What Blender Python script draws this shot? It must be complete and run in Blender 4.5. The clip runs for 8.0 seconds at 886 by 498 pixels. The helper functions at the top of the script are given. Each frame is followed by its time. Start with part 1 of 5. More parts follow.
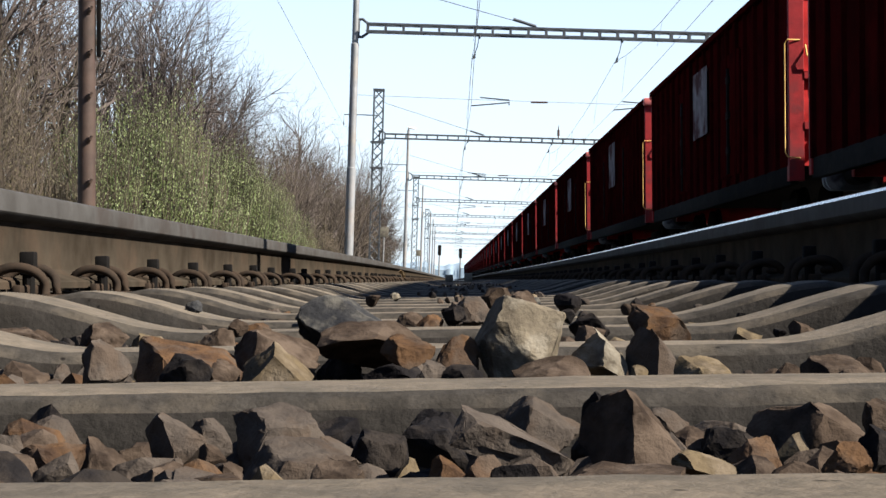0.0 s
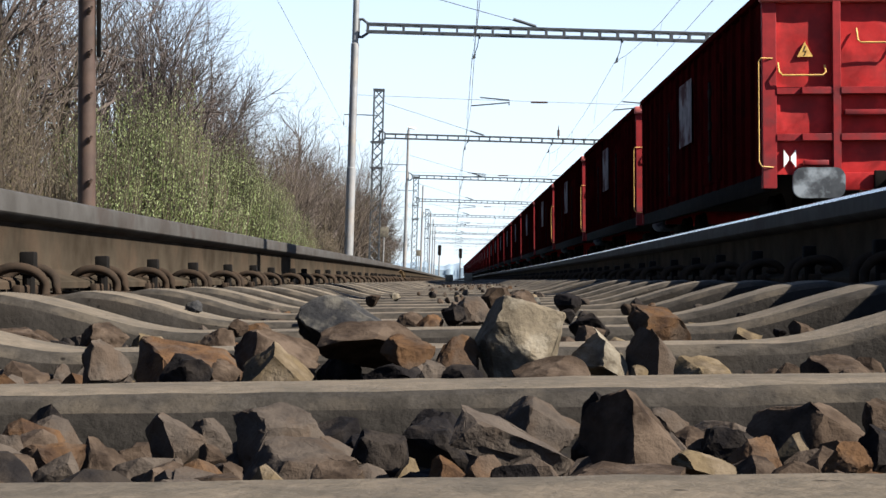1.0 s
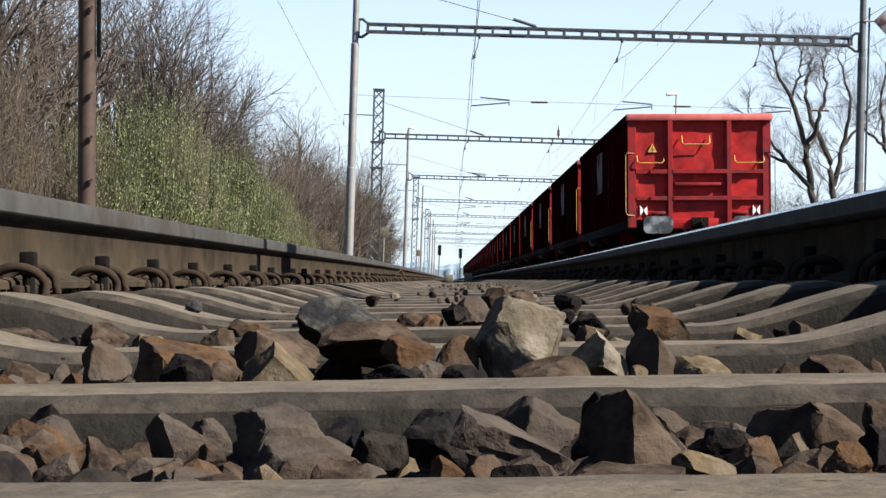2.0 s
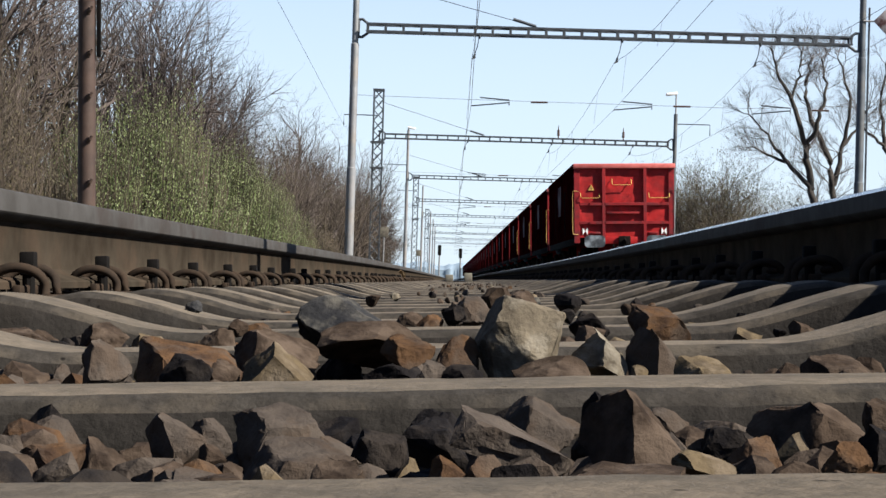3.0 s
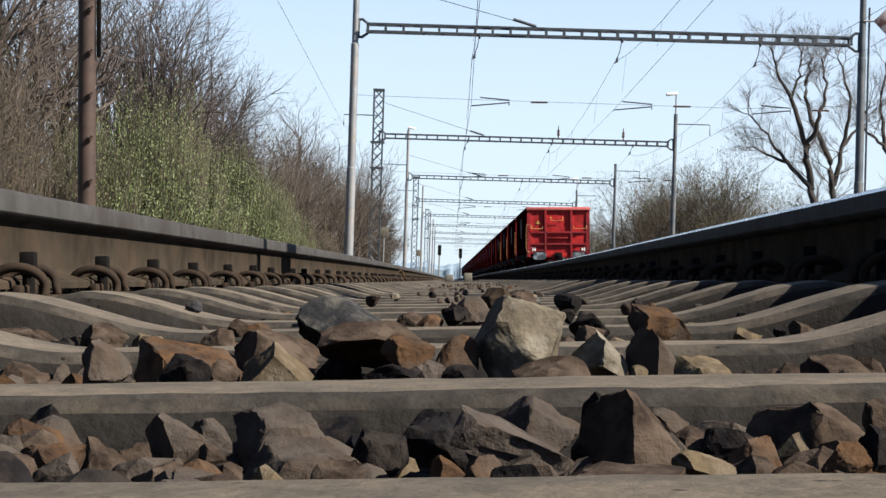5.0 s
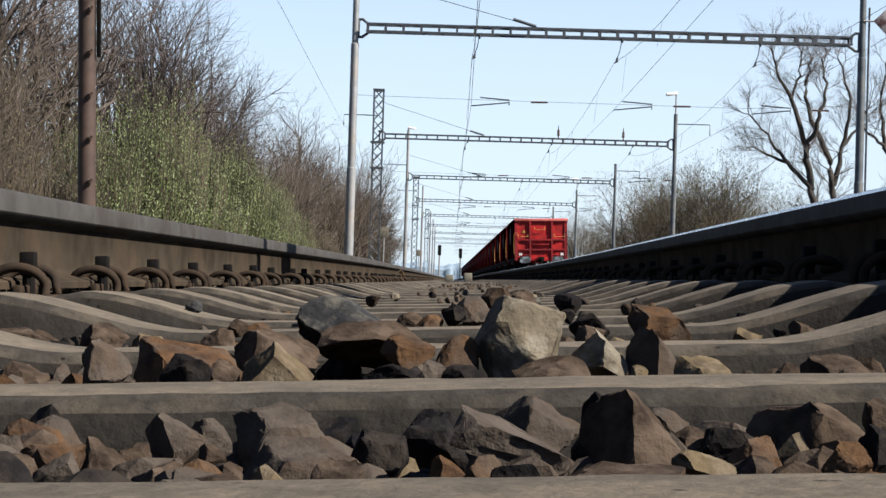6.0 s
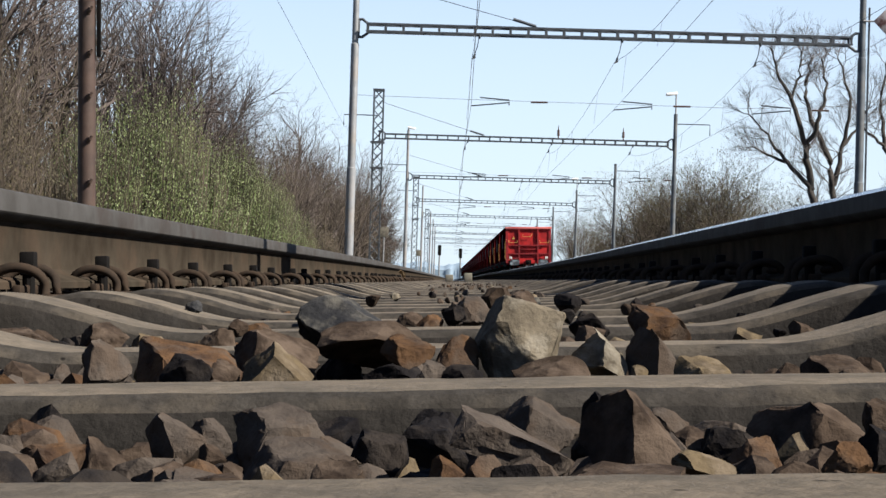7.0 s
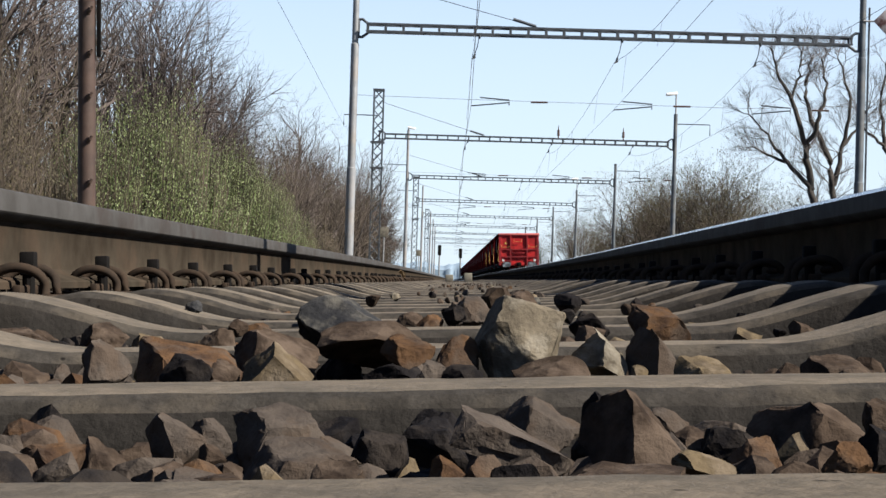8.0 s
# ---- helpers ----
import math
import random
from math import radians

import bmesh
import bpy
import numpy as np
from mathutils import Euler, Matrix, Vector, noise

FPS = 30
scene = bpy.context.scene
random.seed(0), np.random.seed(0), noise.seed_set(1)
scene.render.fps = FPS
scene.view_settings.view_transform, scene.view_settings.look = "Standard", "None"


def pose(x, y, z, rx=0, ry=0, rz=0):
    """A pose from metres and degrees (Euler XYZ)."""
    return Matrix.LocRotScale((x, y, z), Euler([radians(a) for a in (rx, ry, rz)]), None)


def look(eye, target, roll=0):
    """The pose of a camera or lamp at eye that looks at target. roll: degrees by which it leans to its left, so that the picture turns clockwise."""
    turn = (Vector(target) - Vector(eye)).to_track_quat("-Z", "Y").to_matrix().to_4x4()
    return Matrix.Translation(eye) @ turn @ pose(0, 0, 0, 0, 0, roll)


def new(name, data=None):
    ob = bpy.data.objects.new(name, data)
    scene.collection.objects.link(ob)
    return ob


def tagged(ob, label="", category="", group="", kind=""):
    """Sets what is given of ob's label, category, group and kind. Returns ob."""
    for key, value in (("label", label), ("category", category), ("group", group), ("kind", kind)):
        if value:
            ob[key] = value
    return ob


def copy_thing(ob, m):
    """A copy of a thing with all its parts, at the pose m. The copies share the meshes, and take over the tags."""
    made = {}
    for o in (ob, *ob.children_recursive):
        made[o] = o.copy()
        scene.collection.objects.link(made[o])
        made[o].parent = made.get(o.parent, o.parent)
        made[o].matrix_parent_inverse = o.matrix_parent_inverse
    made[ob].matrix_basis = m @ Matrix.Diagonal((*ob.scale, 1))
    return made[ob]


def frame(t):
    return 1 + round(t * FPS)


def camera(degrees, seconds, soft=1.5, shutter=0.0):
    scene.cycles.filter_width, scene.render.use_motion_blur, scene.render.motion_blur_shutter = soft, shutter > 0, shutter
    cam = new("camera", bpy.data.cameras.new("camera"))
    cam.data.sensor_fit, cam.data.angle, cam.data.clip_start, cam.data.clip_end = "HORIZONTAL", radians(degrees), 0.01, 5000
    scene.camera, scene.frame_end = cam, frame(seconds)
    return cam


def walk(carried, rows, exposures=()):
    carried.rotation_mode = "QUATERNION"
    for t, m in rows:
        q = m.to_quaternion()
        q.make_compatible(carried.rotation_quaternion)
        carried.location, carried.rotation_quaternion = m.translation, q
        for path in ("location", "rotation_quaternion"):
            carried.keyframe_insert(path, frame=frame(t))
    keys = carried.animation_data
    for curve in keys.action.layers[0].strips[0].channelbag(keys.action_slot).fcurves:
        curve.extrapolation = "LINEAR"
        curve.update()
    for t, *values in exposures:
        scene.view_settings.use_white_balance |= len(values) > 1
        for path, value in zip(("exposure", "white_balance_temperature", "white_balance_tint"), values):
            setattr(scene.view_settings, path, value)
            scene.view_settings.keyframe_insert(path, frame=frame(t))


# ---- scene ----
# World: x to the right of the line, y along the line, z up. The eye is 0.5 m over the datum.
# The tracks lie canted (their right side higher); TRACK carries their frame, with the eye at its origin.
EYE_Z = 0.5
CANT = -1.95
TRACK = Matrix.Translation((0, 0, EYE_Z)) @ pose(0, 0, 0, 0, CANT, 0)
cam = camera(27.13, 8.0)
EYE = look((0, 0, EYE_Z), (-0.00510, 1.0, EYE_Z + 0.01659), 1.7)
walk(cam, [(0.0, EYE), (8.0, EYE)], [(0.0, 1.92, 6350, 10), (1.5, 1.87, 6350, 10), (2.9, 1.62, 6250, 10), (8.0, 1.62, 6250, 10)])

# ---- light ----
world = bpy.data.worlds.new("sky")
scene.world = world
world.use_nodes = True
wn = world.node_tree.nodes
sky = wn.new("ShaderNodeTexSky")
sky.sky_type, sky.sun_disc = "NISHITA", False
SUN_EL, SUN_AZ = radians(40), radians(113)          # azimuth from +y towards +x
sky.sun_elevation, sky.sun_rotation = SUN_EL, SUN_AZ
sky.air_density, sky.dust_density, sky.ozone_density = 0.8, 0.5, 4.0
wl = world.node_tree.links
wn["Background"].inputs["Strength"].default_value = 0.058
way_up = wn.new("ShaderNodeSeparateXYZ")
wl.new(wn.new("ShaderNodeTexCoord").outputs["Generated"], way_up.inputs[0])
haze = wn.new("ShaderNodeMapRange")
haze.interpolation_type = "SMOOTHSTEP"
haze.inputs["From Min"].default_value, haze.inputs["From Max"].default_value = 0.0, 0.42
haze.inputs["To Min"].default_value, haze.inputs["To Max"].default_value = 0.85, 0.0
wl.new(way_up.outputs["Z"], haze.inputs["Value"])
blend = wn.new("ShaderNodeMix")
blend.data_type = "RGBA"
wl.new(haze.outputs["Result"], blend.inputs[0])
wl.new(sky.outputs[0], blend.inputs[6])
blend.inputs[7].default_value = (4.75, 5.4, 5.85, 1)
wl.new(blend.outputs[2], wn["Background"].inputs["Color"])
sun = new("sun", bpy.data.lights.new("sun", "SUN"))
sun.data.energy, sun.data.angle, sun.data.color = 5.0, radians(0.5), (1.0, 0.915, 0.79)
sun_way = Vector((math.sin(SUN_AZ) * math.cos(SUN_EL), math.cos(SUN_AZ) * math.cos(SUN_EL), math.sin(SUN_EL)))
sun.matrix_world = look(sun_way * 60, (0, 0, 0))


# ---- materials ----
def material(name, base, rough=0.8, metal=0.0, other=None, scale=6.0, bump=0.3, bump_scale=60.0, stain=None, stain_scale=1.5,
             stain_amount=0.45, spec=0.4, per_object=0.0, detail=8.0, pits=0.0):
    """Base colour with fine grain towards `other`, broad stains towards `stain`, and bump."""
    m = bpy.data.materials.new(name)
    m.use_nodes = True
    nt = m.node_tree
    n, l = nt.nodes, nt.links
    b = n["Principled BSDF"]
    b.inputs["Roughness"].default_value, b.inputs["Metallic"].default_value = rough, metal
    b.inputs["Specular IOR Level"].default_value = spec
    co = n.new("ShaderNodeTexCoord").outputs["Object"]
    if per_object:
        info = n.new("ShaderNodeObjectInfo")
        shift = n.new("ShaderNodeVectorMath")
        shift.operation = "MULTIPLY_ADD"
        l.new(info.outputs["Random"], shift.inputs[0])
        shift.inputs[1].default_value = (17, 31, 23)
        l.new(co, shift.inputs[2])
        co = shift.outputs[0]

    def noise_at(s, d=detail, r=0.6):
        t = n.new("ShaderNodeTexNoise")
        t.inputs["Scale"].default_value, t.inputs["Detail"].default_value, t.inputs["Roughness"].default_value = s, d, r
        l.new(co, t.inputs["Vector"])
        return t.outputs["Fac"]

    def ramp(fac, lo, hi):
        r = n.new("ShaderNodeMapRange")
        r.inputs["From Min"].default_value, r.inputs["From Max"].default_value = lo, hi
        l.new(fac, r.inputs["Value"])
        return r.outputs["Result"]

    def mix(fac, a, c):
        x = n.new("ShaderNodeMix")
        x.data_type = "RGBA"
        for slot, v in ((0, fac), (6, a), (7, c)):
            if isinstance(v, tuple):
                x.inputs[slot].default_value = (*v, 1)
            elif isinstance(v, float):
                x.inputs[slot].default_value = v
            else:
                l.new(v, x.inputs[slot])
        return x.outputs[2]

    other = other or tuple(c * 0.6 for c in base)
    colour = mix(ramp(noise_at(scale), 0.35, 0.65), base, other)
    if stain:
        k = n.new("ShaderNodeMath")
        k.operation = "MULTIPLY"
        l.new(ramp(noise_at(stain_scale, 5.0), 0.48, 0.62), k.inputs[0])
        k.inputs[1].default_value = stain_amount
        colour = mix(k.outputs[0], colour, stain)
    if pits:
        cell = n.new("ShaderNodeTexVoronoi")
        cell.inputs["Scale"].default_value = 55
        l.new(co, cell.inputs["Vector"])
        k = n.new("ShaderNodeMath")
        k.operation = "MULTIPLY"
        l.new(ramp(cell.outputs["Distance"], 0.16, 0.08), k.inputs[0])
        rare = n.new("ShaderNodeMath")
        rare.operation = "MULTIPLY"
        l.new(ramp(noise_at(9.0, 2.0), 0.5, 0.6), rare.inputs[0])
        rare.inputs[1].default_value = pits
        l.new(rare.outputs[0], k.inputs[1])
        colour = mix(k.outputs[0], colour, tuple(c * 0.15 for c in base))
    if per_object:
        hsv = n.new("ShaderNodeHueSaturation")
        v = n.new("ShaderNodeMapRange")
        l.new(info.outputs["Random"], v.inputs["Value"])
        v.inputs["To Min"].default_value, v.inputs["To Max"].default_value = 1 - per_object, 1 + per_object
        l.new(v.outputs["Result"], hsv.inputs["Value"])
        l.new(colour, hsv.inputs["Color"])
        colour = hsv.outputs["Color"]
    l.new(colour, b.inputs["Base Color"])
    rr = n.new("ShaderNodeMapRange")
    l.new(noise_at(scale * 2.3), rr.inputs["Value"])
    rr.inputs["To Min"].default_value, rr.inputs["To Max"].default_value = max(rough - 0.15, 0.05), min(rough + 0.15, 1)
    l.new(rr.outputs["Result"], b.inputs["Roughness"])
    if bump:
        bp = n.new("ShaderNodeBump")
        bp.inputs["Strength"].default_value, bp.inputs["Distance"].default_value = bump, 0.3 / bump_scale
        l.new(noise_at(bump_scale, 6.0), bp.inputs["Height"])
        l.new(bp.outputs["Normal"], b.inputs["Normal"])
    return m


# Dusty tops lighter, sides darker; grazing light on the faces is painted in.
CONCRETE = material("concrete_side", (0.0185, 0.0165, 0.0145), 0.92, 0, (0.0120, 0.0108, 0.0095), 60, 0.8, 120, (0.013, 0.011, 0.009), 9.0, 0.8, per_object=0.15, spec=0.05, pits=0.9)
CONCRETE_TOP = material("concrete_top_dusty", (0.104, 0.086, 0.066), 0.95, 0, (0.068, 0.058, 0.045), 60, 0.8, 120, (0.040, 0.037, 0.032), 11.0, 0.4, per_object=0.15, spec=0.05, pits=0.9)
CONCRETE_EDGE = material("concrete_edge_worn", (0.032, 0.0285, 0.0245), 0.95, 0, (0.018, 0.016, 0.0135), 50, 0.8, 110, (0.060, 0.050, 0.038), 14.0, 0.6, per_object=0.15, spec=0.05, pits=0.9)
RAIL = material("rail_steel", (0.034, 0.028, 0.021), 0.8, 0.0, (0.020, 0.016, 0.012), 9, 0.25, 150, (0.048, 0.034, 0.024), 4.0, 0.5, spec=0.0)
RAIL_HEAD = material("rail_head_steel", (0.0450, 0.0433, 0.0416), 0.7, 0.0, (0.0314, 0.0298, 0.0281), 12, 0.12, 200, (0.0247, 0.0187, 0.0161), 5.0, 0.5, spec=0.02)
RAIL_TREAD = material("rail_tread_steel", (0.62, 0.62, 0.64), 0.24, 1.0, (0.5, 0.5, 0.52), 20, 0.05, 200)
CLIP = material("clip_steel", (0.020, 0.016, 0.013), 0.75, 0.0, (0.030, 0.021, 0.015), 40, 0.3, 300, per_object=0.1, spec=0.0)
STONES = {
    "pale": material("stone_pale", (0.100, 0.084, 0.061), 0.92, 0, (0.040, 0.033, 0.024), 45, 1.0, 80, (0.150, 0.136, 0.110), 24, 0.8, per_object=0.1, spec=0.04),
    "brown": material("stone_brown", (0.0391, 0.0281, 0.0204), 0.92, 0, (0.0153, 0.0110, 0.0085), 55, 1.0, 110, (0.0612, 0.0459, 0.0348), 38, 0.75, per_object=0.12, spec=0.03),
    "rust": material("stone_rust", (0.062, 0.035, 0.018), 0.92, 0, (0.024, 0.015, 0.0105), 55, 1.0, 110, (0.046, 0.035, 0.027), 38, 0.75, per_object=0.12, spec=0.03),
    "grey": material("stone_grey", (0.0527, 0.0433, 0.0357), 0.92, 0, (0.0289, 0.0238, 0.0204), 55, 1.0, 110, (0.0408, 0.0298, 0.0221), 38, 0.75, per_object=0.12, spec=0.03),
    # dark stones, deepened further so their colour carries the crib's shade
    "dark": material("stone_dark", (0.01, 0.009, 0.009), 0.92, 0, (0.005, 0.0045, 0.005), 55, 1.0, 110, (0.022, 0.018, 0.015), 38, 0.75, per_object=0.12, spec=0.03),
    "slate": material("stone_slate", (0.0290, 0.0285, 0.0280), 0.9, 0, (0.0090, 0.0095, 0.0110), 40, 1.0, 110, (0.1000, 0.0920, 0.0760), 30, 0.6, per_object=0.12, spec=0.05),
    "tan": material("stone_tan", (0.0782, 0.0595, 0.0357), 0.92, 0, (0.0374, 0.0289, 0.0195), 55, 1.0, 110, (0.1062, 0.0850, 0.0612), 38, 0.75, per_object=0.12, spec=0.03),
}
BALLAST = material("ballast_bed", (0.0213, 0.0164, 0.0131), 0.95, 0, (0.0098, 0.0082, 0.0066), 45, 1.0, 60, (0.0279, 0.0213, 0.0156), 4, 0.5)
SOIL = material("soil", (0.08, 0.065, 0.04), 0.95, 0, (0.055, 0.05, 0.028), 2.0, 0.8, 8, (0.06, 0.07, 0.028), 0.15, 0.6)
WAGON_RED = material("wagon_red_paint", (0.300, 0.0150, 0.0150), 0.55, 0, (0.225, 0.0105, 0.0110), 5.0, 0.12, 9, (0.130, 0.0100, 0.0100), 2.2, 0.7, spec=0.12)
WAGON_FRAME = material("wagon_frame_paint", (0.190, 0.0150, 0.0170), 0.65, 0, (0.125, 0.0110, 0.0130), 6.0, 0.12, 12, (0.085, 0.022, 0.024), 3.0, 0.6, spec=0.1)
# same red as WAGON_RED, far darker: the side's shade is in the colour
WAGON_SIDE_SHADED = material("wagon_side_paint", (0.0360, 0.0030, 0.0030), 0.8, 0, (0.0238, 0.0018, 0.0020), 3.0, 0.15, 14, (0.0120, 0.0023, 0.0023), 1.2, 0.7, per_object=0.1, spec=0.0)
WAGON_RIM = material("wagon_rim_paint", (0.40, 0.105, 0.092), 0.6, 0, (0.31, 0.062, 0.055), 4.0, 0.1, 14, (0.36, 0.07, 0.06), 2.0, 0.5, spec=0.25)
BLACK_IRON = material("black_iron", (0.008, 0.0072, 0.0068), 0.9, 0.0, (0.004, 0.004, 0.004), 8, 0.2, 60, (0.014, 0.011, 0.009), 3, 0.4, spec=0.02)
YELLOW = material("yellow_paint", (0.4576, 0.2816, 0.0748), 0.55, 0, (0.3344, 0.2024, 0.0528), 20, 0.1, 80, (0.1760, 0.0880, 0.0440), 6, 0.4, spec=0.2)
GREASE = material("worn_buffer_steel", (0.045, 0.05, 0.056), 0.55, 0.2, (0.025, 0.028, 0.032), 8, 0.1, 50, (0.20, 0.225, 0.245), 3.2, 0.85, spec=0.2)
WHITE = material("white_paint", (0.72, 0.71, 0.69), 0.6, 0, (0.55, 0.54, 0.52), 6, 0.1, 60)
PLATE = material("dull_plate", (0.20, 0.185, 0.19), 0.8, 0, (0.12, 0.105, 0.11), 4, 0.1, 60, (0.05, 0.022, 0.022), 2.6, 0.9, spec=0.0)
# pale blue-grey holds the haze of distance, put into the wood's colour
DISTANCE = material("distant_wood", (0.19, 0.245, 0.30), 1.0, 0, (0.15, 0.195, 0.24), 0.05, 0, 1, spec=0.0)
BOARD = material("weathered_board", (0.13, 0.12, 0.095), 0.85, 0, (0.09, 0.082, 0.065), 6, 0.2, 60, (0.06, 0.05, 0.04), 3, 0.5, spec=0.1)
DRY_LEAF = material("dry_leaf", (0.17, 0.125, 0.075), 0.85, 0, (0.11, 0.078, 0.045), 30, 0.3, 120, spec=0.1)
DARK_MARK = material("dark_lettering", (0.03, 0.03, 0.03), 0.6)
GALV = material("galvanised_steel", (0.1872, 0.1911, 0.1950), 0.55, 0.3, (0.1326, 0.1365, 0.1404), 3, 0.1, 30, (0.2340, 0.1950, 0.1560), 1.0, 0.4)
MAST_GREY = material("weathered_mast_steel", (0.085, 0.095, 0.105), 0.6, 0.2, (0.055, 0.062, 0.07), 3, 0.1, 30, (0.13, 0.12, 0.10), 1.0, 0.4, spec=0.2)
GIRDER = material("girder_steel", (0.045, 0.052, 0.060), 0.6, 0.2, (0.03, 0.034, 0.04), 4, 0.1, 40, (0.07, 0.075, 0.08), 1.5, 0.4, spec=0.2)
RUSTY = material("rusty_mast_steel", (0.0353, 0.0188, 0.0135), 0.75, 0.1, (0.0210, 0.0128, 0.0090), 6, 0.3, 60, (0.0495, 0.0292, 0.0195), 2.2, 0.6)
WIRE = material("wire_copper", (0.10, 0.10, 0.10), 0.6, 0.5, bump=0)
INSULATOR = material("insulator_brown", (0.07, 0.04, 0.03), 0.3, 0)
BARK_DARK = material("bark_dark", (0.030, 0.024, 0.020), 0.95, 0, (0.018, 0.015, 0.012), 10, 0.5, 30)
TWIG = material("twig", (0.062, 0.047, 0.040), 0.95, 0, (0.040, 0.031, 0.026), 3, 0, 30)
TWIG_GREY = material("twig_grey", (0.105, 0.092, 0.085), 0.95, 0, (0.075, 0.066, 0.06), 3, 0, 30)
TWIG_TAN = material("twig_tan", (0.050, 0.036, 0.024), 0.95, 0, (0.028, 0.021, 0.014), 1.5, 0, 30)


def leaf_material(name, a, b):
    m = material(name, a, 0.6, 0, b, 1.2, 0, 30)
    n, l = m.node_tree.nodes, m.node_tree.links
    colour = n["Principled BSDF"].inputs["Base Color"].links[0].from_socket
    thin = n.new("ShaderNodeBsdfTranslucent")
    both = n.new("ShaderNodeMixShader")
    both.inputs[0].default_value = 0.35
    l.new(colour, thin.inputs["Color"])
    l.new(n["Principled BSDF"].outputs[0], both.inputs[1])
    l.new(thin.outputs[0], both.inputs[2])
    l.new(both.outputs[0], n["Material Output"].inputs["Surface"])
    return m


LEAF = leaf_material("young_leaf", (0.185, 0.225, 0.088), (0.105, 0.13, 0.052))
BUD = leaf_material("bud", (0.098, 0.084, 0.038), (0.062, 0.052, 0.025))


# ---- mesh tools ----
def mesh_from(bm, name, *mats, smooth=0.0):
    """Mesh from a bmesh; smooth: angle in degrees above which an edge stays sharp."""
    bmesh.ops.recalc_face_normals(bm, faces=bm.faces[:])
    if smooth:
        for e in bm.edges:
            e.smooth = len(e.link_faces) == 2 and e.calc_face_angle(0) < radians(smooth)
        for f in bm.faces:
            f.smooth = True
    me = bpy.data.meshes.new(name)
    bm.to_mesh(me)
    bm.free()
    for m in mats:
        me.materials.append(m)
    return me


def part(name, bm, mat, parent, label="", smooth=35.0):
    """One mesh object under a thing or a part."""
    mats = mat if isinstance(mat, tuple) else (mat,)
    ob = new(name, mesh_from(bm, name, *mats, smooth=smooth))
    ob.parent = parent
    return tagged(ob, label)


def again(ob, m, parent=None):
    """Another object on the same mesh at the pose m."""
    o = new(ob.name.split(".")[0], ob.data)
    o.parent = parent or ob.parent
    o.matrix_basis = m
    if "label" in ob:
        o["label"] = ob["label"]
    return o


def thing(name, label, category, group="", m=Matrix()):
    ob = tagged(new(name), label, category, group)
    ob.empty_display_size = 0.2
    ob.matrix_basis = m
    return ob


def single(name, bm, mat, label, category, group="", kind="", m=Matrix(), smooth=35.0):
    mats = mat if isinstance(mat, tuple) else (mat,)
    ob = new(name, mesh_from(bm, name, *mats, smooth=smooth))
    ob.matrix_basis = m
    return tagged(ob, label, category, group, kind)


def box(bm, x0, x1, y0, y1, z0, z1, bevel=0.0, m=None):
    made = bmesh.ops.create_cube(bm, size=1.0, matrix=Matrix.Translation(((x0 + x1) / 2, (y0 + y1) / 2, (z0 + z1) / 2))
                                 @ Matrix.Diagonal((x1 - x0, y1 - y0, z1 - z0, 1)))["verts"]
    if bevel:
        edges = list({e for v in made for e in v.link_edges})
        out = bmesh.ops.bevel(bm, geom=edges, offset=bevel, segments=2, profile=0.5, affect="EDGES")
        made = out["verts"]
    if m is not None:
        bmesh.ops.transform(bm, matrix=m, verts=list({v for v in made}))
    return bm


def tube(bm, points, radius, sides=8, closed=False, caps=True):
    """A round bar along points; radius may be a list."""
    pts = [Vector(p) for p in points]
    radii = radius if isinstance(radius, (list, tuple)) else [radius] * len(pts)
    rings = []
    up = Vector((0, 0, 1))
    for i, p in enumerate(pts):
        a, b = pts[max(i - 1, 0)], pts[min(i + 1, len(pts) - 1)]
        d = (b - a).normalized()
        side = d.cross(up)
        if side.length < 0.05:
            side = d.cross(Vector((1, 0, 0)))
        side.normalize()
        over = side.cross(d)
        rings.append([bm.verts.new(p + (side * math.cos(k * math.tau / sides) + over * math.sin(k * math.tau / sides)) * radii[i])
                      for k in range(sides)])
    for r, s in zip(rings, rings[1:]):
        for k in range(sides):
            bm.faces.new((r[k], r[(k + 1) % sides], s[(k + 1) % sides], s[k]))
    if caps:
        bm.faces.new(rings[0][::-1])
        bm.faces.new(rings[-1])
    return bm


def prism(bm, outline, stations, material_of=None):
    """Outline (x, z) carried along stations of (y, dx, dz)."""
    rings = [[bm.verts.new((x + dx, y, z + dz)) for x, z in outline] for y, dx, dz in stations]
    n = len(outline)
    for r, s in zip(rings, rings[1:]):
        for k in range(n):
            f = bm.faces.new((r[k], r[(k + 1) % n], s[(k + 1) % n], s[k]))
            if material_of:
                f.material_index = material_of(k)
    bm.faces.new(rings[0])
    bm.faces.new(rings[-1][::-1])
    return bm


def arc(y):
    """Sideways place of the near track's centre line."""
    if y < 11:
        return -0.0465 + 0.01415 * y
    return 0.109 + 0.085 * (1 - math.exp(-(y - 11) * 0.01415 / 0.085)) + 0.0006 * min(max(y - 30, 0), 170)


def arc_turn(y):
    return -math.degrees(math.atan((arc(y + 0.05) - arc(y - 0.05)) / 0.1))


# ---- ground and track bed ----
def ground():
    bm = bmesh.new()
    bmesh.ops.create_grid(bm, x_segments=90, y_segments=90, size=1.0)
    for v in bm.verts:
        x, y = (abs(v.co.x) ** 2.2 * math.copysign(2500, v.co.x), abs(v.co.y) ** 2.2 * math.copysign(2500, v.co.y))
        v.co = (x, y, (0.12 * noise.noise((x * 0.13, y * 0.13, 0)) if abs(x) > 4 else 0) - 0.05)
    return single("ground", bm, SOIL, "brown soil with dry grass beside the tracks", "ground", kind="structure", smooth=60)


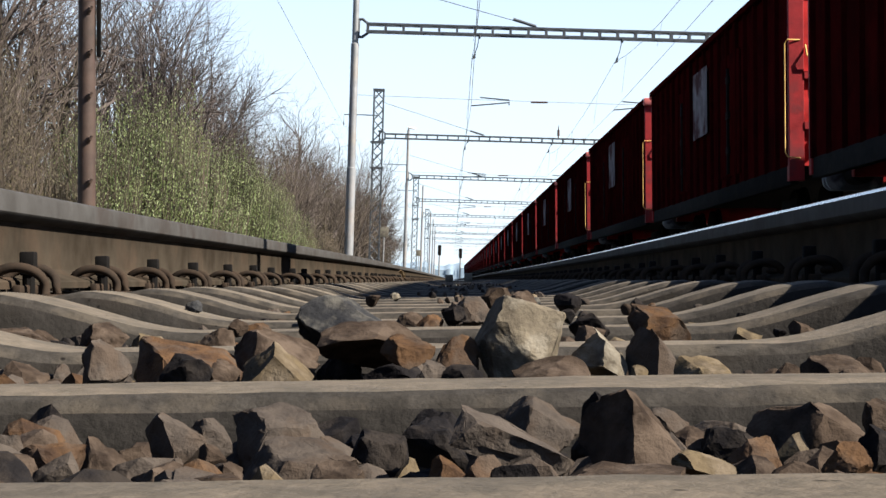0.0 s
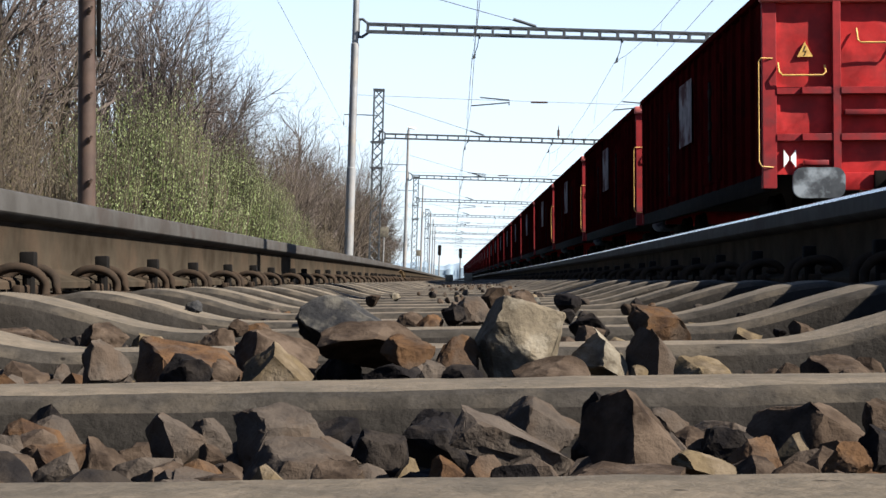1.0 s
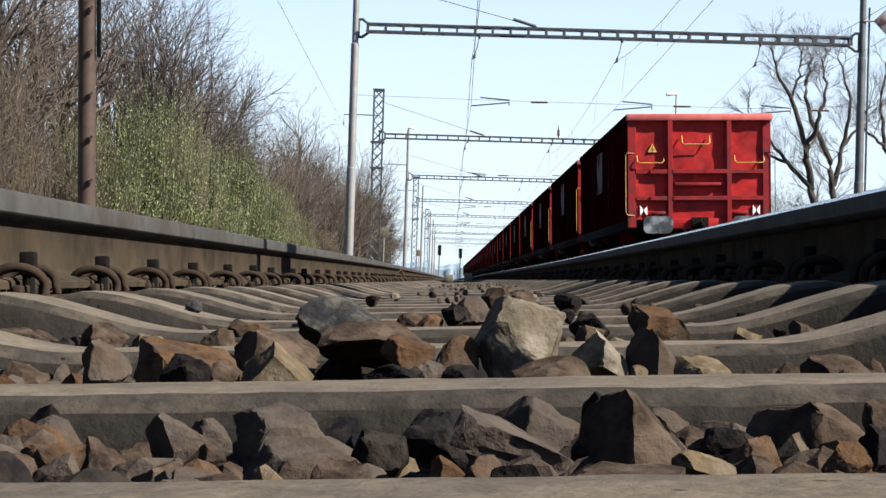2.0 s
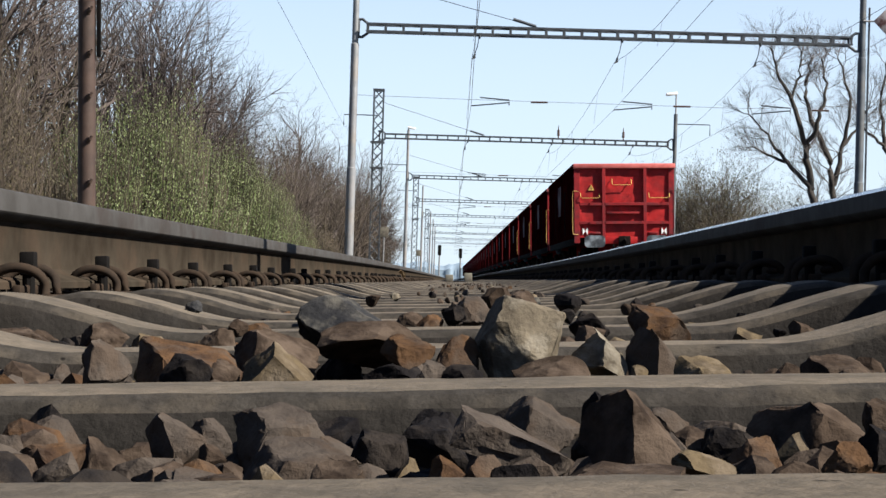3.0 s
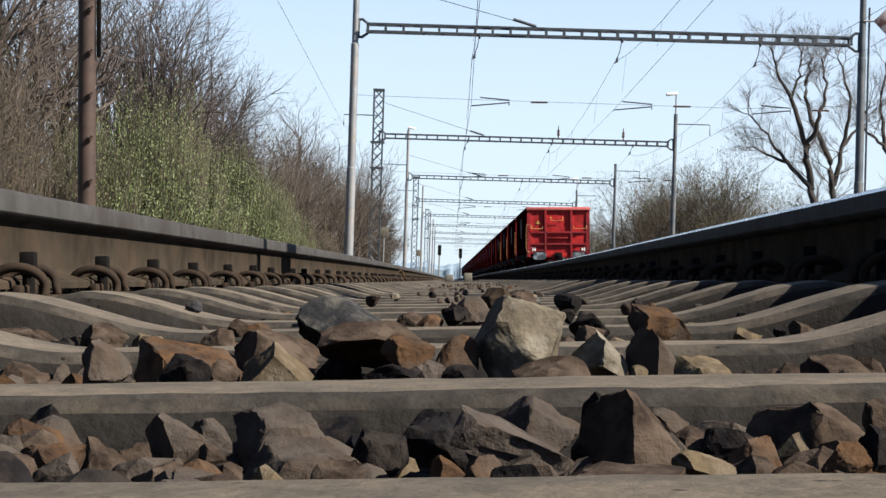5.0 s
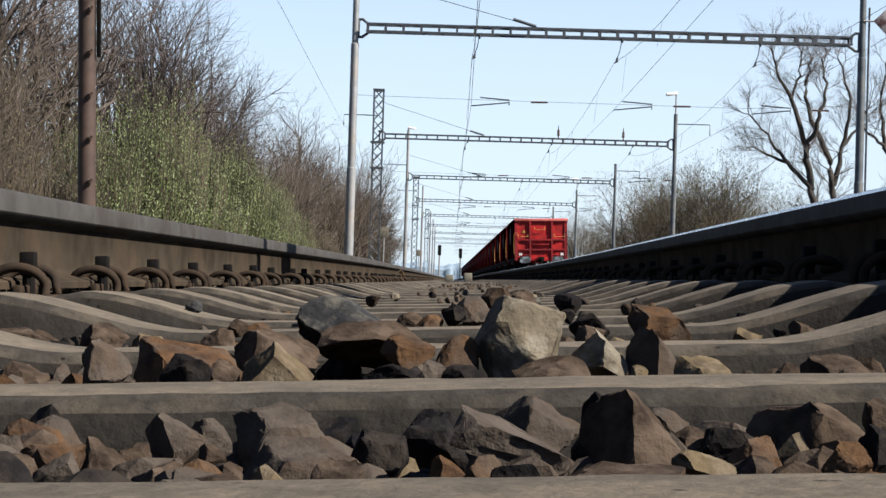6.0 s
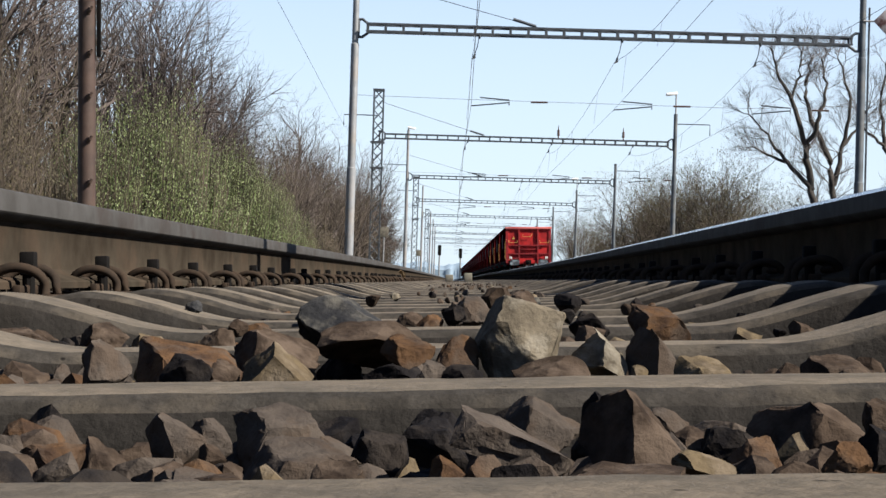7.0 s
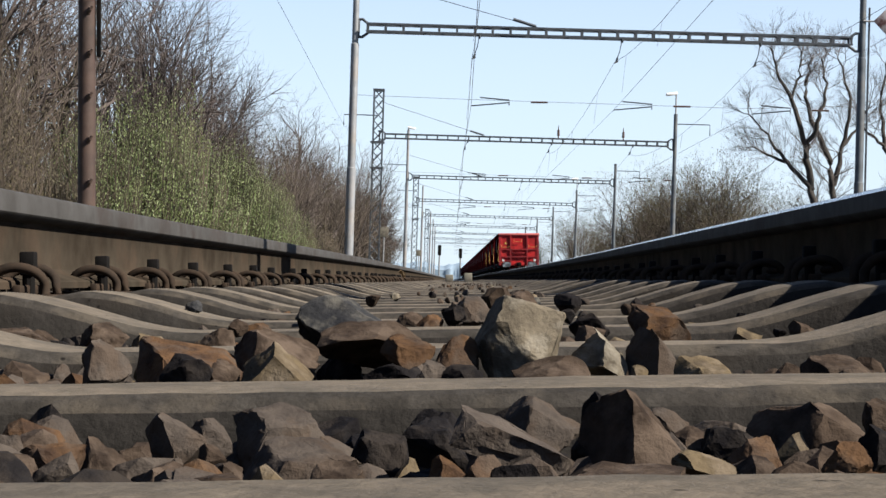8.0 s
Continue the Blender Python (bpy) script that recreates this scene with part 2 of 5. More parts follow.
def ballast_bed():
    """The bed under all the tracks, in the tracks' own frame."""
    bm = bmesh.new()
    outline = [(-1.9, -0.13), (-0.55, -0.118), (0.55, -0.118), (3.2, -0.16), (3.6, -0.13), (6.6, -0.13), (8.1, -0.16), (11.4, -0.13), (12.4, -0.9), (-2.6, -0.62)]
    ys = [-6 + 0.6 * k for k in range(60)] + [30 + 10 * k for k in range(80)]
    prism(bm, outline[::-1], [(y, 0, 0) for y in ys])
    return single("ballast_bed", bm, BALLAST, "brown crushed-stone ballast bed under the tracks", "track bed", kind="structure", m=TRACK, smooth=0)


RAIL_HALF = [(0.0, 0.164), (0.026, 0.1635), (0.0315, 0.1605), (0.0335, 0.156), (0.0335, 0.127), (0.0295, 0.122), (0.012, 0.1135), (0.0085, 0.107), (0.008, 0.050),
             (0.011, 0.034), (0.020, 0.026), (0.061, 0.0135), (0.0625, 0.011), (0.0625, 0.0), (0.0, 0.0)]
RAIL_FOOT = -0.012


def rail(side, centre, ys, label, joints=(), worn=True):
    """A flat-bottomed rail along a centre line; side -1 or 1."""
    t = thing("rail", label, "rail", "rails", TRACK)
    half = RAIL_HALF
    head = half[:7] + [(-x, z) for x, z in half[6:0:-1]]
    web = [half[6], half[7], half[8], half[9]] + [(-x, z) for x, z in (half[9], half[8], half[7], half[6])]
    foot = half[9:14] + [(-x, z) for x, z in half[13:8:-1]]
    tread = [(0.0, 0.1643), (0.024, 0.1639), (0.0318, 0.1611), (0.0339, 0.1560), (0.0290, 0.1550), (-0.0290, 0.1550), (-0.0339, 0.1560), (-0.0318, 0.1611), (-0.024, 0.1639)]
    if not worn:
        tread = [(0.0, 0.1643), (0.022, 0.1639), (0.0255, 0.1634), (-0.0255, 0.1634), (-0.022, 0.1639)]
    for name, outline, mat, words in (("rail_head", head, RAIL_HEAD, "grey steel head"), ("rail_web", web, RAIL, "rusty brown web"), ("rail_foot", foot, RAIL, "rusty foot"),
                                      ("running_surface", tread, RAIL_TREAD, "polished running surface")):
        bm = bmesh.new()
        prism(bm, outline, [(y, centre(y) + side * 0.751, RAIL_FOOT) for y in ys])
        part(name, bm, mat, t, words, 30)
    for y in joints:
        x = centre(y) + side * 0.751
        bm = bmesh.new()
        for s in (-1, 1):
            x0, x1 = sorted((x + s * 0.008, x + s * 0.030))
            box(bm, x0, x1, y - 0.30, y + 0.30, RAIL_FOOT + 0.034, RAIL_FOOT + 0.098, 0.006)
            for k in (-0.22, -0.08, 0.08, 0.22):
                tube(bm, [(x + s * 0.03, y + k, RAIL_FOOT + 0.066), (x + s * 0.05, y + k, RAIL_FOOT + 0.066)], 0.016, 6)
        part("fishplate", bm, CLIP, t, "dark bolted fishplate")
    return t


def sleeper(seed):
    """Concrete sleeper, dished in its middle, with the fastenings of both rails."""
    s = thing("concrete_sleeper", "weathered grey-brown concrete sleeper with rusty rail fastenings", "sleeper", "sleepers of the near track")
    bm = bmesh.new()
    rings = []
    for i in range(125):
        x = -1.24 + i * 0.02
        u = min(max((abs(x) - 0.31) / 0.27, 0.0), 1.0)
        u = u * u * (3 - 2 * u)
        z, w = -0.0605 + 0.0525 * u, 0.067 + 0.018 * u
        seat = min(max((abs(x) - 0.57) / 0.06, 0.0), 1.0)          # the rail seat lies a little below the shoulder
        z -= 0.008 * seat * seat * (3 - 2 * seat)
        outline = [(-w - 0.050, -0.25), (-w - 0.028, z - 0.060), (-w - 0.020, z - 0.028), (-w - 0.014, z - 0.0095), (-w - 0.005, z - 0.0028), (-w + 0.006, z)]
        outline += [(-w * 0.4, z + 0.001), (w * 0.4, z + 0.001)] + [(-y, h) for y, h in outline[::-1]]
        ring = []
        for y, h in outline:
            q = Vector((x * 9, y * 14 + seed * 5, h * 14))
            n = 0.0006 * noise.noise(q) + 0.0008 * noise.noise(q * 4.3)
            chip = max(0.0, noise.noise(Vector((x * 24, seed * 7.7 + (3 if y > 0 else 0), 0))) - 0.45) * 0.006 if 0.7 * w < abs(y) < w + 0.02 else 0
            ring.append(bm.verts.new((x, y + math.copysign(n - chip, y), h + n - chip)))
        rings.append(ring)
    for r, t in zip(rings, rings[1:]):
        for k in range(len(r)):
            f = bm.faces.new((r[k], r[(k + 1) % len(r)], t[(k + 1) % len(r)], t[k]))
            # light painted in by face: bright top, mid-tone edge, dark sides
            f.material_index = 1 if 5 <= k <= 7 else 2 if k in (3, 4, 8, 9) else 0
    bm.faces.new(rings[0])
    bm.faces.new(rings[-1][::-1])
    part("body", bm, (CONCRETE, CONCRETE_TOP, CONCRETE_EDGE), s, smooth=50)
    plate = None
    for side in (-1, 1):
        turn = pose(side * 0.751, 0, 0.006, 0, 0, 0 if side < 0 else 180)
        if plate is None:
            bm = bmesh.new()
            box(bm, -0.118, 0.118, -0.07, 0.07, -0.022, -0.0185, 0.0015)
            for w in (-1, 1):
                x0, x1 = sorted((w * 0.0645, w * 0.078))
                box(bm, x0, x1, -0.07, 0.07, -0.019, -0.003, 0.003)
            plate = part("baseplate", bm, CLIP, s, "rusty ribbed steel baseplate")
            plate.matrix_basis = turn
            clip = bolt = None
        else:
            plate = again(plate, turn)
        for w in (1, -1):
            here = turn @ pose(0, 0, 0, 0, 0, 0 if w > 0 else 180)
            if clip is None:
                bm = bmesh.new()
                for y in (-0.040, 0.040):
                    pts = [(0.066 - 0.043 * math.cos(a), y + (0.010 if y > 0 else -0.010) * math.sin(a), -0.003 + 0.028 * math.sin(a)) for a in [math.pi * k / 14 for k in range(15)]]
                    tube(bm, [(0.026, y, 0.002)] + [(max(p[0], 0.025), p[1], max(p[2], -0.003)) for p in pts[1:]] + [(0.110, y, -0.018)], 0.0078, 8)
                tube(bm, [(0.032, -0.040, 0.006), (0.046, -0.018, 0.004), (0.046, 0.018, 0.004), (0.032, 0.040, 0.006)], 0.006, 8)
                clip = part("spring_clip", bm, CLIP, s, "bent dark spring-steel rail clip", 60)
                clip.matrix_basis = here
                bm = bmesh.new()
                tube(bm, [(0.074, 0, -0.02), (0.074, 0, 0.02)], 0.010, 10)
                box(bm, 0.062, 0.086, -0.013, 0.013, 0.012, 0.050, 0.003)
                bolt = part("clip_bolt", bm, BLACK_IRON, s, "dark square-headed clip bolt")
                bolt.matrix_basis = here
            else:
                again(clip, here)
                again(bolt, here)
    return s


def near_track():
    ys = [-30, -20, -10, -5] + [-1.5 + 0.5 * k for k in range(90)] + [44 + 6 * k for k in range(100)]
    rail(-1, arc, ys, "rusty steel rail with brown web and grey head", worn=False)
    rail(1, arc, ys, "steel rail with bright polished running edge and dark web")
    kinds, used = [sleeper(k) for k in range(3)], set()
    for k in range(-14, 80):
        y = -0.09 + 0.6 * k
        m = TRACK @ pose(arc(y) + random.uniform(-0.01, 0.01), y + random.uniform(-0.008, 0.008), {1: -0.0016, 2: -0.0028, 3: -0.001}.get(k, random.uniform(-0.002, 0.002)), 0, -0.6 + random.uniform(-0.12, 0.12), arc_turn(y) + random.uniform(-0.4, 0.4))
        pick = kinds[(k * 7 // 3) % 3]
        if pick not in used:
            used.add(pick)
            pick.matrix_basis = m
        else:
            copy_thing(pick, m)


TRAIN_X, TRAIN_TURN = 4.995, 0.0015         # the train's track bears slightly left of the near one


def train_line(y):
    return TRAIN_X - TRAIN_TURN * y


def plain_sleepers(x_of, first, last, group, z=0.0):
    """Sleepers whose fastenings are hidden or too far off to see."""
    bm = bmesh.new()
    outline = [(-0.13, -0.2), (-0.10, -0.035), (-0.085, -0.0165), (0.085, -0.0165), (0.10, -0.035), (0.13, -0.2)]
    rings = []
    for x in (-1.24, -0.6, -0.3, 0.0, 0.3, 0.6, 1.24):
        drop = 0.045 if abs(x) < 0.4 else 0.0
        rings.append([bm.verts.new((x, y, h - (drop if h > -0.1 else 0))) for y, h in outline])
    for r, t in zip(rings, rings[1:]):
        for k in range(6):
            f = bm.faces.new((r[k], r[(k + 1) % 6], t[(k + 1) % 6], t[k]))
            # bright top face, the rest in the shaded side colour
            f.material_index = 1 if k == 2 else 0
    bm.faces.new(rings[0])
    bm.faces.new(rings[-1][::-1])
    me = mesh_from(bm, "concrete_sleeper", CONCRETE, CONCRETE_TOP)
    for k in range(first, last):
        y = -0.09 + 0.6 * k
        ob = new("concrete_sleeper", me)
        ob.matrix_basis = TRACK @ pose(x_of(y), y, z, 0, 0, 0)
        tagged(ob, "weathered grey-brown concrete sleeper under the rails", "sleeper", group)



def train_track():
    ys = [-30, 40, 100, 200, 400, 700]
    for side in (-1, 1):
        rail(side, train_line, ys, "steel rail of the neighbouring track beneath the wagons")
    plain_sleepers(arc, 80, 150, "sleepers of the near track")
    plain_sleepers(train_line, -14, 110, "sleepers of the train's track")


# ---- stones ----
# broken faces of single stones: a plane's normal and its distance from the middle, in a ball of radius 1
LEFT_FACE = ((-0.85, -0.45, 0.25, 0.42), (0.25, -0.9, 0.3, 0.55), (0.5, -0.3, 0.8, 0.52))
DARK_LEFT = ((-0.88, -0.45, 0.15, 0.08), (0.50, -0.80, 0.35, 0.38), (0.75, -0.1, 0.65, 0.42))
FLAT_TOP = ((0.12, -0.30, 0.95, 0.34), (-0.8, -0.5, 0.3, 0.45), (0.2, -0.95, 0.2, 0.50))
SLAB = ((0.0, -0.12, 0.99, 0.30), (0.1, -0.98, -0.1, 0.40), (0.0, 0.1, -0.99, 0.35))
PEAK = ((-0.72, -0.30, 0.62, 0.36), (0.66, -0.25, 0.70, 0.40), (0.05, -0.98, 0.15, 0.36))
UNDERCUT = ((0.2, -0.62, -0.75, 0.18), (-0.25, -0.5, 0.83, 0.36), (0.55, -0.5, 0.66, 0.46))
HERO = ((0.30, -0.86, 0.42, 0.42), (-0.30, -0.90, -0.10, 0.46), (-0.75, -0.15, 0.60, 0.60), (0.35, 0.1, 0.93, 0.66), (-0.9, -0.3, -0.2, 0.62), (0.85, -0.35, -0.25, 0.60))


def rock_mesh(seed, w, d, h, mat, rough=0.05, fine=4, planes=15, more=()):
    """A broken stone: a ball cut by random planes and by the given faces, with chipped relief."""
    r = random.Random(seed)
    bm = bmesh.new()
    bmesh.ops.create_icosphere(bm, subdivisions=fine, radius=1.0)
    cuts = []
    for k in range(planes):
        n = Vector((r.gauss(0, 1), r.gauss(0, 1), r.gauss(0, 1))).normalized()
        cuts.append((n, r.uniform(0.50, 0.76)))
    cuts += [(Vector(c[:3]).normalized(), c[3]) for c in more]
    off = Vector((seed * 3.7, seed * 1.3, seed * 0.7))
    for v in bm.verts:
        p = v.co.copy()
        q = p * 1.1 + off
        p *= 1 + 0.14 * noise.noise(q)
        for n, c in cuts:
            c += 0.05 * noise.noise(p * 2.5 + off)
            over = p.dot(n) - c
            if over > 0:
                p -= n * over
        q = p * 3 + off
        ridge = abs(noise.noise(q)) + 0.5 * abs(noise.noise(q * 2.3)) + 0.25 * abs(noise.noise(q * 5.1))
        p *= 1 - rough * 1.6 * (ridge - 0.35) + rough * 0.25 * noise.noise(q * 9)
        v.co = p
    lo = [min(v.co[i] for v in bm.verts) for i in range(3)]
    hi = [max(v.co[i] for v in bm.verts) for i in range(3)]
    for v in bm.verts:
        v.co = Vector([(v.co[i] - (lo[i] + hi[i]) / 2) / (hi[i] - lo[i]) * (w, d, h)[i] for i in range(3)])
    return mesh_from(bm, "ballast_stone", STONES[mat], smooth=22)


STONE_WORDS = {"pale": "pale cream-grey broken ballast stone", "brown": "dull brown broken ballast stone", "rust": "rusty orange-brown broken ballast stone",
               "grey": "grey-brown broken ballast stone", "dark": "nearly black, shade-coloured broken ballast stone", "slate": "blue-grey stone streaked with tan", "tan": "sandy yellow-brown broken ballast stone"}
stone_count = [0]


def stone(x, y, top, w, h, mat, lean=0, d=None, where="between the sleepers", rough=0.075, seed=None, cuts=()):
    """A stone with its middle at x, y, its top at height `top`, w wide and h high."""
    stone_count[0] += 1
    h = min(h, (1.05 if y < 1.8 else 0.8) * w)
    me = rock_mesh(seed or stone_count[0], w, d or min(w * 0.85, 0.10), h, mat, rough, more=cuts)
    ob = new("ballast_stone", me)
    ob.matrix_basis = TRACK @ pose(x, y, top - h / 2, 0, lean, 0)
    return tagged(ob, STONE_WORDS[mat] + " " + where, "stone", "ballast stones " + where)


def place_stones():
    # in the nearest crib
    stone(-0.1959, 0.800, -0.0660, 0.0224, 0.0269, "grey", 0, seed=9)
    stone(-0.1739, 0.800, -0.0696, 0.0298, 0.0232, "rust", -6, seed=103)
    stone(-0.1570, 0.820, -0.0697, 0.0238, 0.0255, "brown", 4, seed=207, cuts=LEFT_FACE)
    stone(-0.1544, 0.880, -0.0788, 0.0155, 0.0161, "brown", 0, seed=304)
    stone(-0.2128, 0.930, -0.0752, 0.0251, 0.0173, "grey", 0, seed=505)
    stone(-0.1260, 0.840, -0.0583, 0.0279, 0.0357, "grey", -18, seed=609, cuts=DARK_LEFT)
    stone(-0.1143, 0.870, -0.0649, 0.0216, 0.0216, "grey", 6, seed=701, cuts=LEFT_FACE)
    stone(-0.1047, 0.800, -0.0705, 0.0141, 0.0224, "brown", 0, seed=809, cuts=LEFT_FACE)
    stone(-0.1203, 0.760, -0.0753, 0.0284, 0.0161, "brown", 0, seed=904, cuts=LEFT_FACE)
    stone(-0.1178, 0.780, -0.0744, 0.0097, 0.0113, "grey", 0, seed=1012)
    stone(-0.0912, 0.740, -0.0728, 0.0141, 0.0146, "brown", 0, seed=1102, cuts=LEFT_FACE)
    stone(-0.0832, 0.880, -0.0593, 0.0483, 0.0356, "grey", 4, seed=1507, cuts=FLAT_TOP)
    stone(-0.0647, 0.780, -0.0679, 0.0538, 0.0323, "grey", 6, seed=1303, cuts=FLAT_TOP)
    stone(-0.0461, 0.720, -0.0709, 0.0239, 0.0201, "brown", 0, seed=1603)
    # three near-black stones stand in for a shaded hollow
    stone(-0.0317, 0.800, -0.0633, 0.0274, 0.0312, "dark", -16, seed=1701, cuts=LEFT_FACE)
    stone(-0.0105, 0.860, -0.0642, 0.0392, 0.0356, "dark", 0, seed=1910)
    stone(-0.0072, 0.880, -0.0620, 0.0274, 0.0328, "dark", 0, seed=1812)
    stone(0.0447, 0.900, -0.0578, 0.0425, 0.0354, "grey", 4, seed=2312, cuts=LEFT_FACE)
    stone(0.0237, 0.760, -0.0603, 0.0504, 0.0176, "grey", 24, seed=2105, cuts=SLAB)
    stone(-0.0022, 0.740, -0.0705, 0.0153, 0.0153, "rust", 0, seed=2001, cuts=LEFT_FACE)
    stone(0.0127, 0.720, -0.0686, 0.0164, 0.0164, "rust", 0, seed=2903)
    stone(0.0240, 0.700, -0.0696, 0.0203, 0.0145, "dark", 0, seed=2208)
    stone(0.0756, 0.780, -0.0465, 0.0428, 0.0440, "brown", 4, seed=2606, cuts=DARK_LEFT)
    stone(0.0656, 0.800, -0.0481, 0.0199, 0.0315, "dark", -8, seed=2512)
    stone(0.0986, 0.860, -0.0602, 0.0223, 0.0253, "grey", 14, seed=2703)
    stone(0.1115, 0.840, -0.0679, 0.0226, 0.0226, "brown", 10, seed=3302)
    stone(0.1254, 0.820, -0.0656, 0.0297, 0.0262, "dark", 0, seed=3211)
    stone(0.0993, 0.720, -0.0683, 0.0269, 0.0107, "tan", 10, seed=3105)
    stone(0.1237, 0.760, -0.0661, 0.0252, 0.0221, "rust", -16, seed=3808)
    stone(0.1663, 0.860, -0.0574, 0.0579, 0.0424, "brown", 10, seed=3401, cuts=LEFT_FACE)
    stone(0.1325, 0.720, -0.0709, 0.0216, 0.0142, "brown", 0, seed=3902)
    stone(0.1577, 0.740, -0.0662, 0.0207, 0.0166, "rust", -22, seed=3612)
    stone(0.1870, 0.800, -0.0633, 0.0290, 0.0295, "dark", 0, seed=3705, cuts=LEFT_FACE)
    stone(0.2217, 0.930, -0.0617, 0.0328, 0.0308, "brown", 8, seed=3503)
    stone(0.0635, 0.665, -0.0681, 0.0427, 0.0091, "brown", 0, seed=3011, cuts=SLAB)
    # in the second crib
    stone(-0.2396, 1.270, -0.0395, 0.0350, 0.0395, "grey", -4, seed=4206, cuts=LEFT_FACE)
    stone(-0.1963, 1.360, -0.0445, 0.0832, 0.0513, "rust", 6, seed=4310, cuts=FLAT_TOP)
    stone(-0.1833, 1.270, -0.0505, 0.0382, 0.0311, "dark", 4, seed=4408)
    stone(-0.1599, 1.280, -0.0544, 0.0244, 0.0279, "brown", 0, seed=4507)
    stone(-0.1327, 1.380, -0.0372, 0.0686, 0.0543, "brown", 6, seed=4607, cuts=LEFT_FACE)
    stone(-0.1212, 1.270, -0.0421, 0.0508, 0.0474, "tan", 0, seed=4710, cuts=PEAK)
    stone(-0.3693, 1.950, -0.0436, 0.0566, 0.0412, "brown", 0, seed=6604, cuts=LEFT_FACE)
    stone(-0.3221, 1.950, -0.0553, 0.0404, 0.0295, "tan", 0, seed=6807, cuts=LEFT_FACE)
    stone(-0.2481, 1.950, -0.0497, 0.0364, 0.0352, "brown", 0, seed=6902)
    stone(-0.2370, 2.050, -0.0425, 0.0263, 0.0255, "brown", 0, seed=7005)
    stone(-0.1974, 1.900, -0.0433, 0.0256, 0.0276, "rust", 0, seed=7606)
    stone(-0.0771, 1.440, -0.0149, 0.0922, 0.0507, "slate", 12, seed=5012)
    stone(-0.0552, 1.340, -0.0286, 0.0833, 0.0367, "brown", 5, seed=5107, cuts=UNDERCUT)
    stone(-0.0313, 1.300, -0.0390, 0.0391, 0.0234, "rust", 6, seed=5205, cuts=FLAT_TOP)
    # near-black fill painting the shade below the undercut stone
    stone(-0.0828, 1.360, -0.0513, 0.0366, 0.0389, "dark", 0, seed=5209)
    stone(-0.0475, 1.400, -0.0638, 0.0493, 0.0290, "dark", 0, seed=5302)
    stone(-0.0132, 1.240, -0.0539, 0.0193, 0.0231, "grey", 0, seed=5909)
    stone(0.0028, 1.300, -0.0382, 0.0350, 0.0480, "rust", 4, seed=5403)
    stone(0.0065, 1.240, -0.0570, 0.0360, 0.0252, "dark", 0, seed=5506)
    stone(0.0493, 1.310, -0.0097, 0.0673, 0.0825, "pale", -6, seed=5602, cuts=HERO)
    stone(0.0687, 1.260, -0.0522, 0.0561, 0.0366, "brown", 0, seed=5706)
    stone(0.1061, 1.300, -0.0355, 0.0396, 0.0358, "pale", 14, seed=6301, cuts=DARK_LEFT)
    stone(0.1457, 1.290, -0.0358, 0.0457, 0.0497, "grey", 8, seed=6407, cuts=DARK_LEFT)
    stone(0.1711, 1.250, -0.0528, 0.0415, 0.0301, "tan", 6, seed=5806, cuts=FLAT_TOP)
    stone(0.1271, 1.250, -0.0583, 0.0130, 0.0220, "tan", 0, seed=6012)
    stone(0.2848, 1.360, -0.0564, 0.0536, 0.0395, "brown", 0, seed=6106, cuts=FLAT_TOP)
    stone(-0.4721, 2.000, -0.0497, 0.0746, 0.0332, "brown", 0, seed=6205, cuts=FLAT_TOP)
    stone(0.1457, 1.950, -0.0355, 0.0445, 0.0372, "dark", 0, seed=7105)
    stone(0.2238, 1.980, -0.0287, 0.0698, 0.0451, "rust", 4, seed=7204, cuts=FLAT_TOP)
    stone(0.1429, 1.900, -0.0472, 0.0335, 0.0354, "brown", 0, seed=7309, cuts=LEFT_FACE)
    stone(0.3086, 1.920, -0.0509, 0.0318, 0.0287, "tan", 0, seed=7407)
    stone(0.3815, 2.000, -0.0456, 0.0290, 0.0290, "brown", 0, seed=7507, cuts=LEFT_FACE)
    stone(0.3483, 1.950, -0.0533, 0.0150, 0.0154, "dark", 0, seed=7905)
    stone(0.0022, 1.980, -0.0266, 0.0246, 0.0472, "dark", 0, seed=7709)
    # further cribs
    stone(0.0616, 2.550, -0.0110, 0.0432, 0.1010, "brown", 0, seed=8007)
    stone(0.0271, 2.450, -0.0219, 0.0528, 0.0901, "grey", 0, seed=8110)
    stone(0.0026, 2.400, -0.0362, 0.0332, 0.0758, "dark", 0, seed=8204)
    stone(-0.1326, 3.100, -0.0250, 0.0260, 0.0500, "brown", 0, seed=8307)
    stone(-0.0569, 2.500, -0.0431, 0.0385, 0.0689, "brown", 0, seed=8404)
    stone(-0.0294, 2.450, -0.0452, 0.0377, 0.0668, "rust", 0, seed=8509)
    stone(0.1191, 3.200, -0.0187, 0.0591, 0.0933, "brown", 0, seed=8605)
    stone(0.2028, 3.200, -0.0236, 0.0492, 0.0884, "dark", 0, seed=8710)
    stone(-0.4082, 2.900, -0.0303, 0.0294, 0.0817, "slate", 0, seed=8812)
    stone(-0.1127, 3.700, -0.0250, 0.0228, 0.0870, "pale", 0, seed=8907)
    stone(0.3938, 2.500, -0.0462, 0.0169, 0.0658, "dark", 0, seed=9007)
    stone(-0.1752, 2.600, -0.0392, 0.0320, 0.0728, "grey", 0, seed=9101)


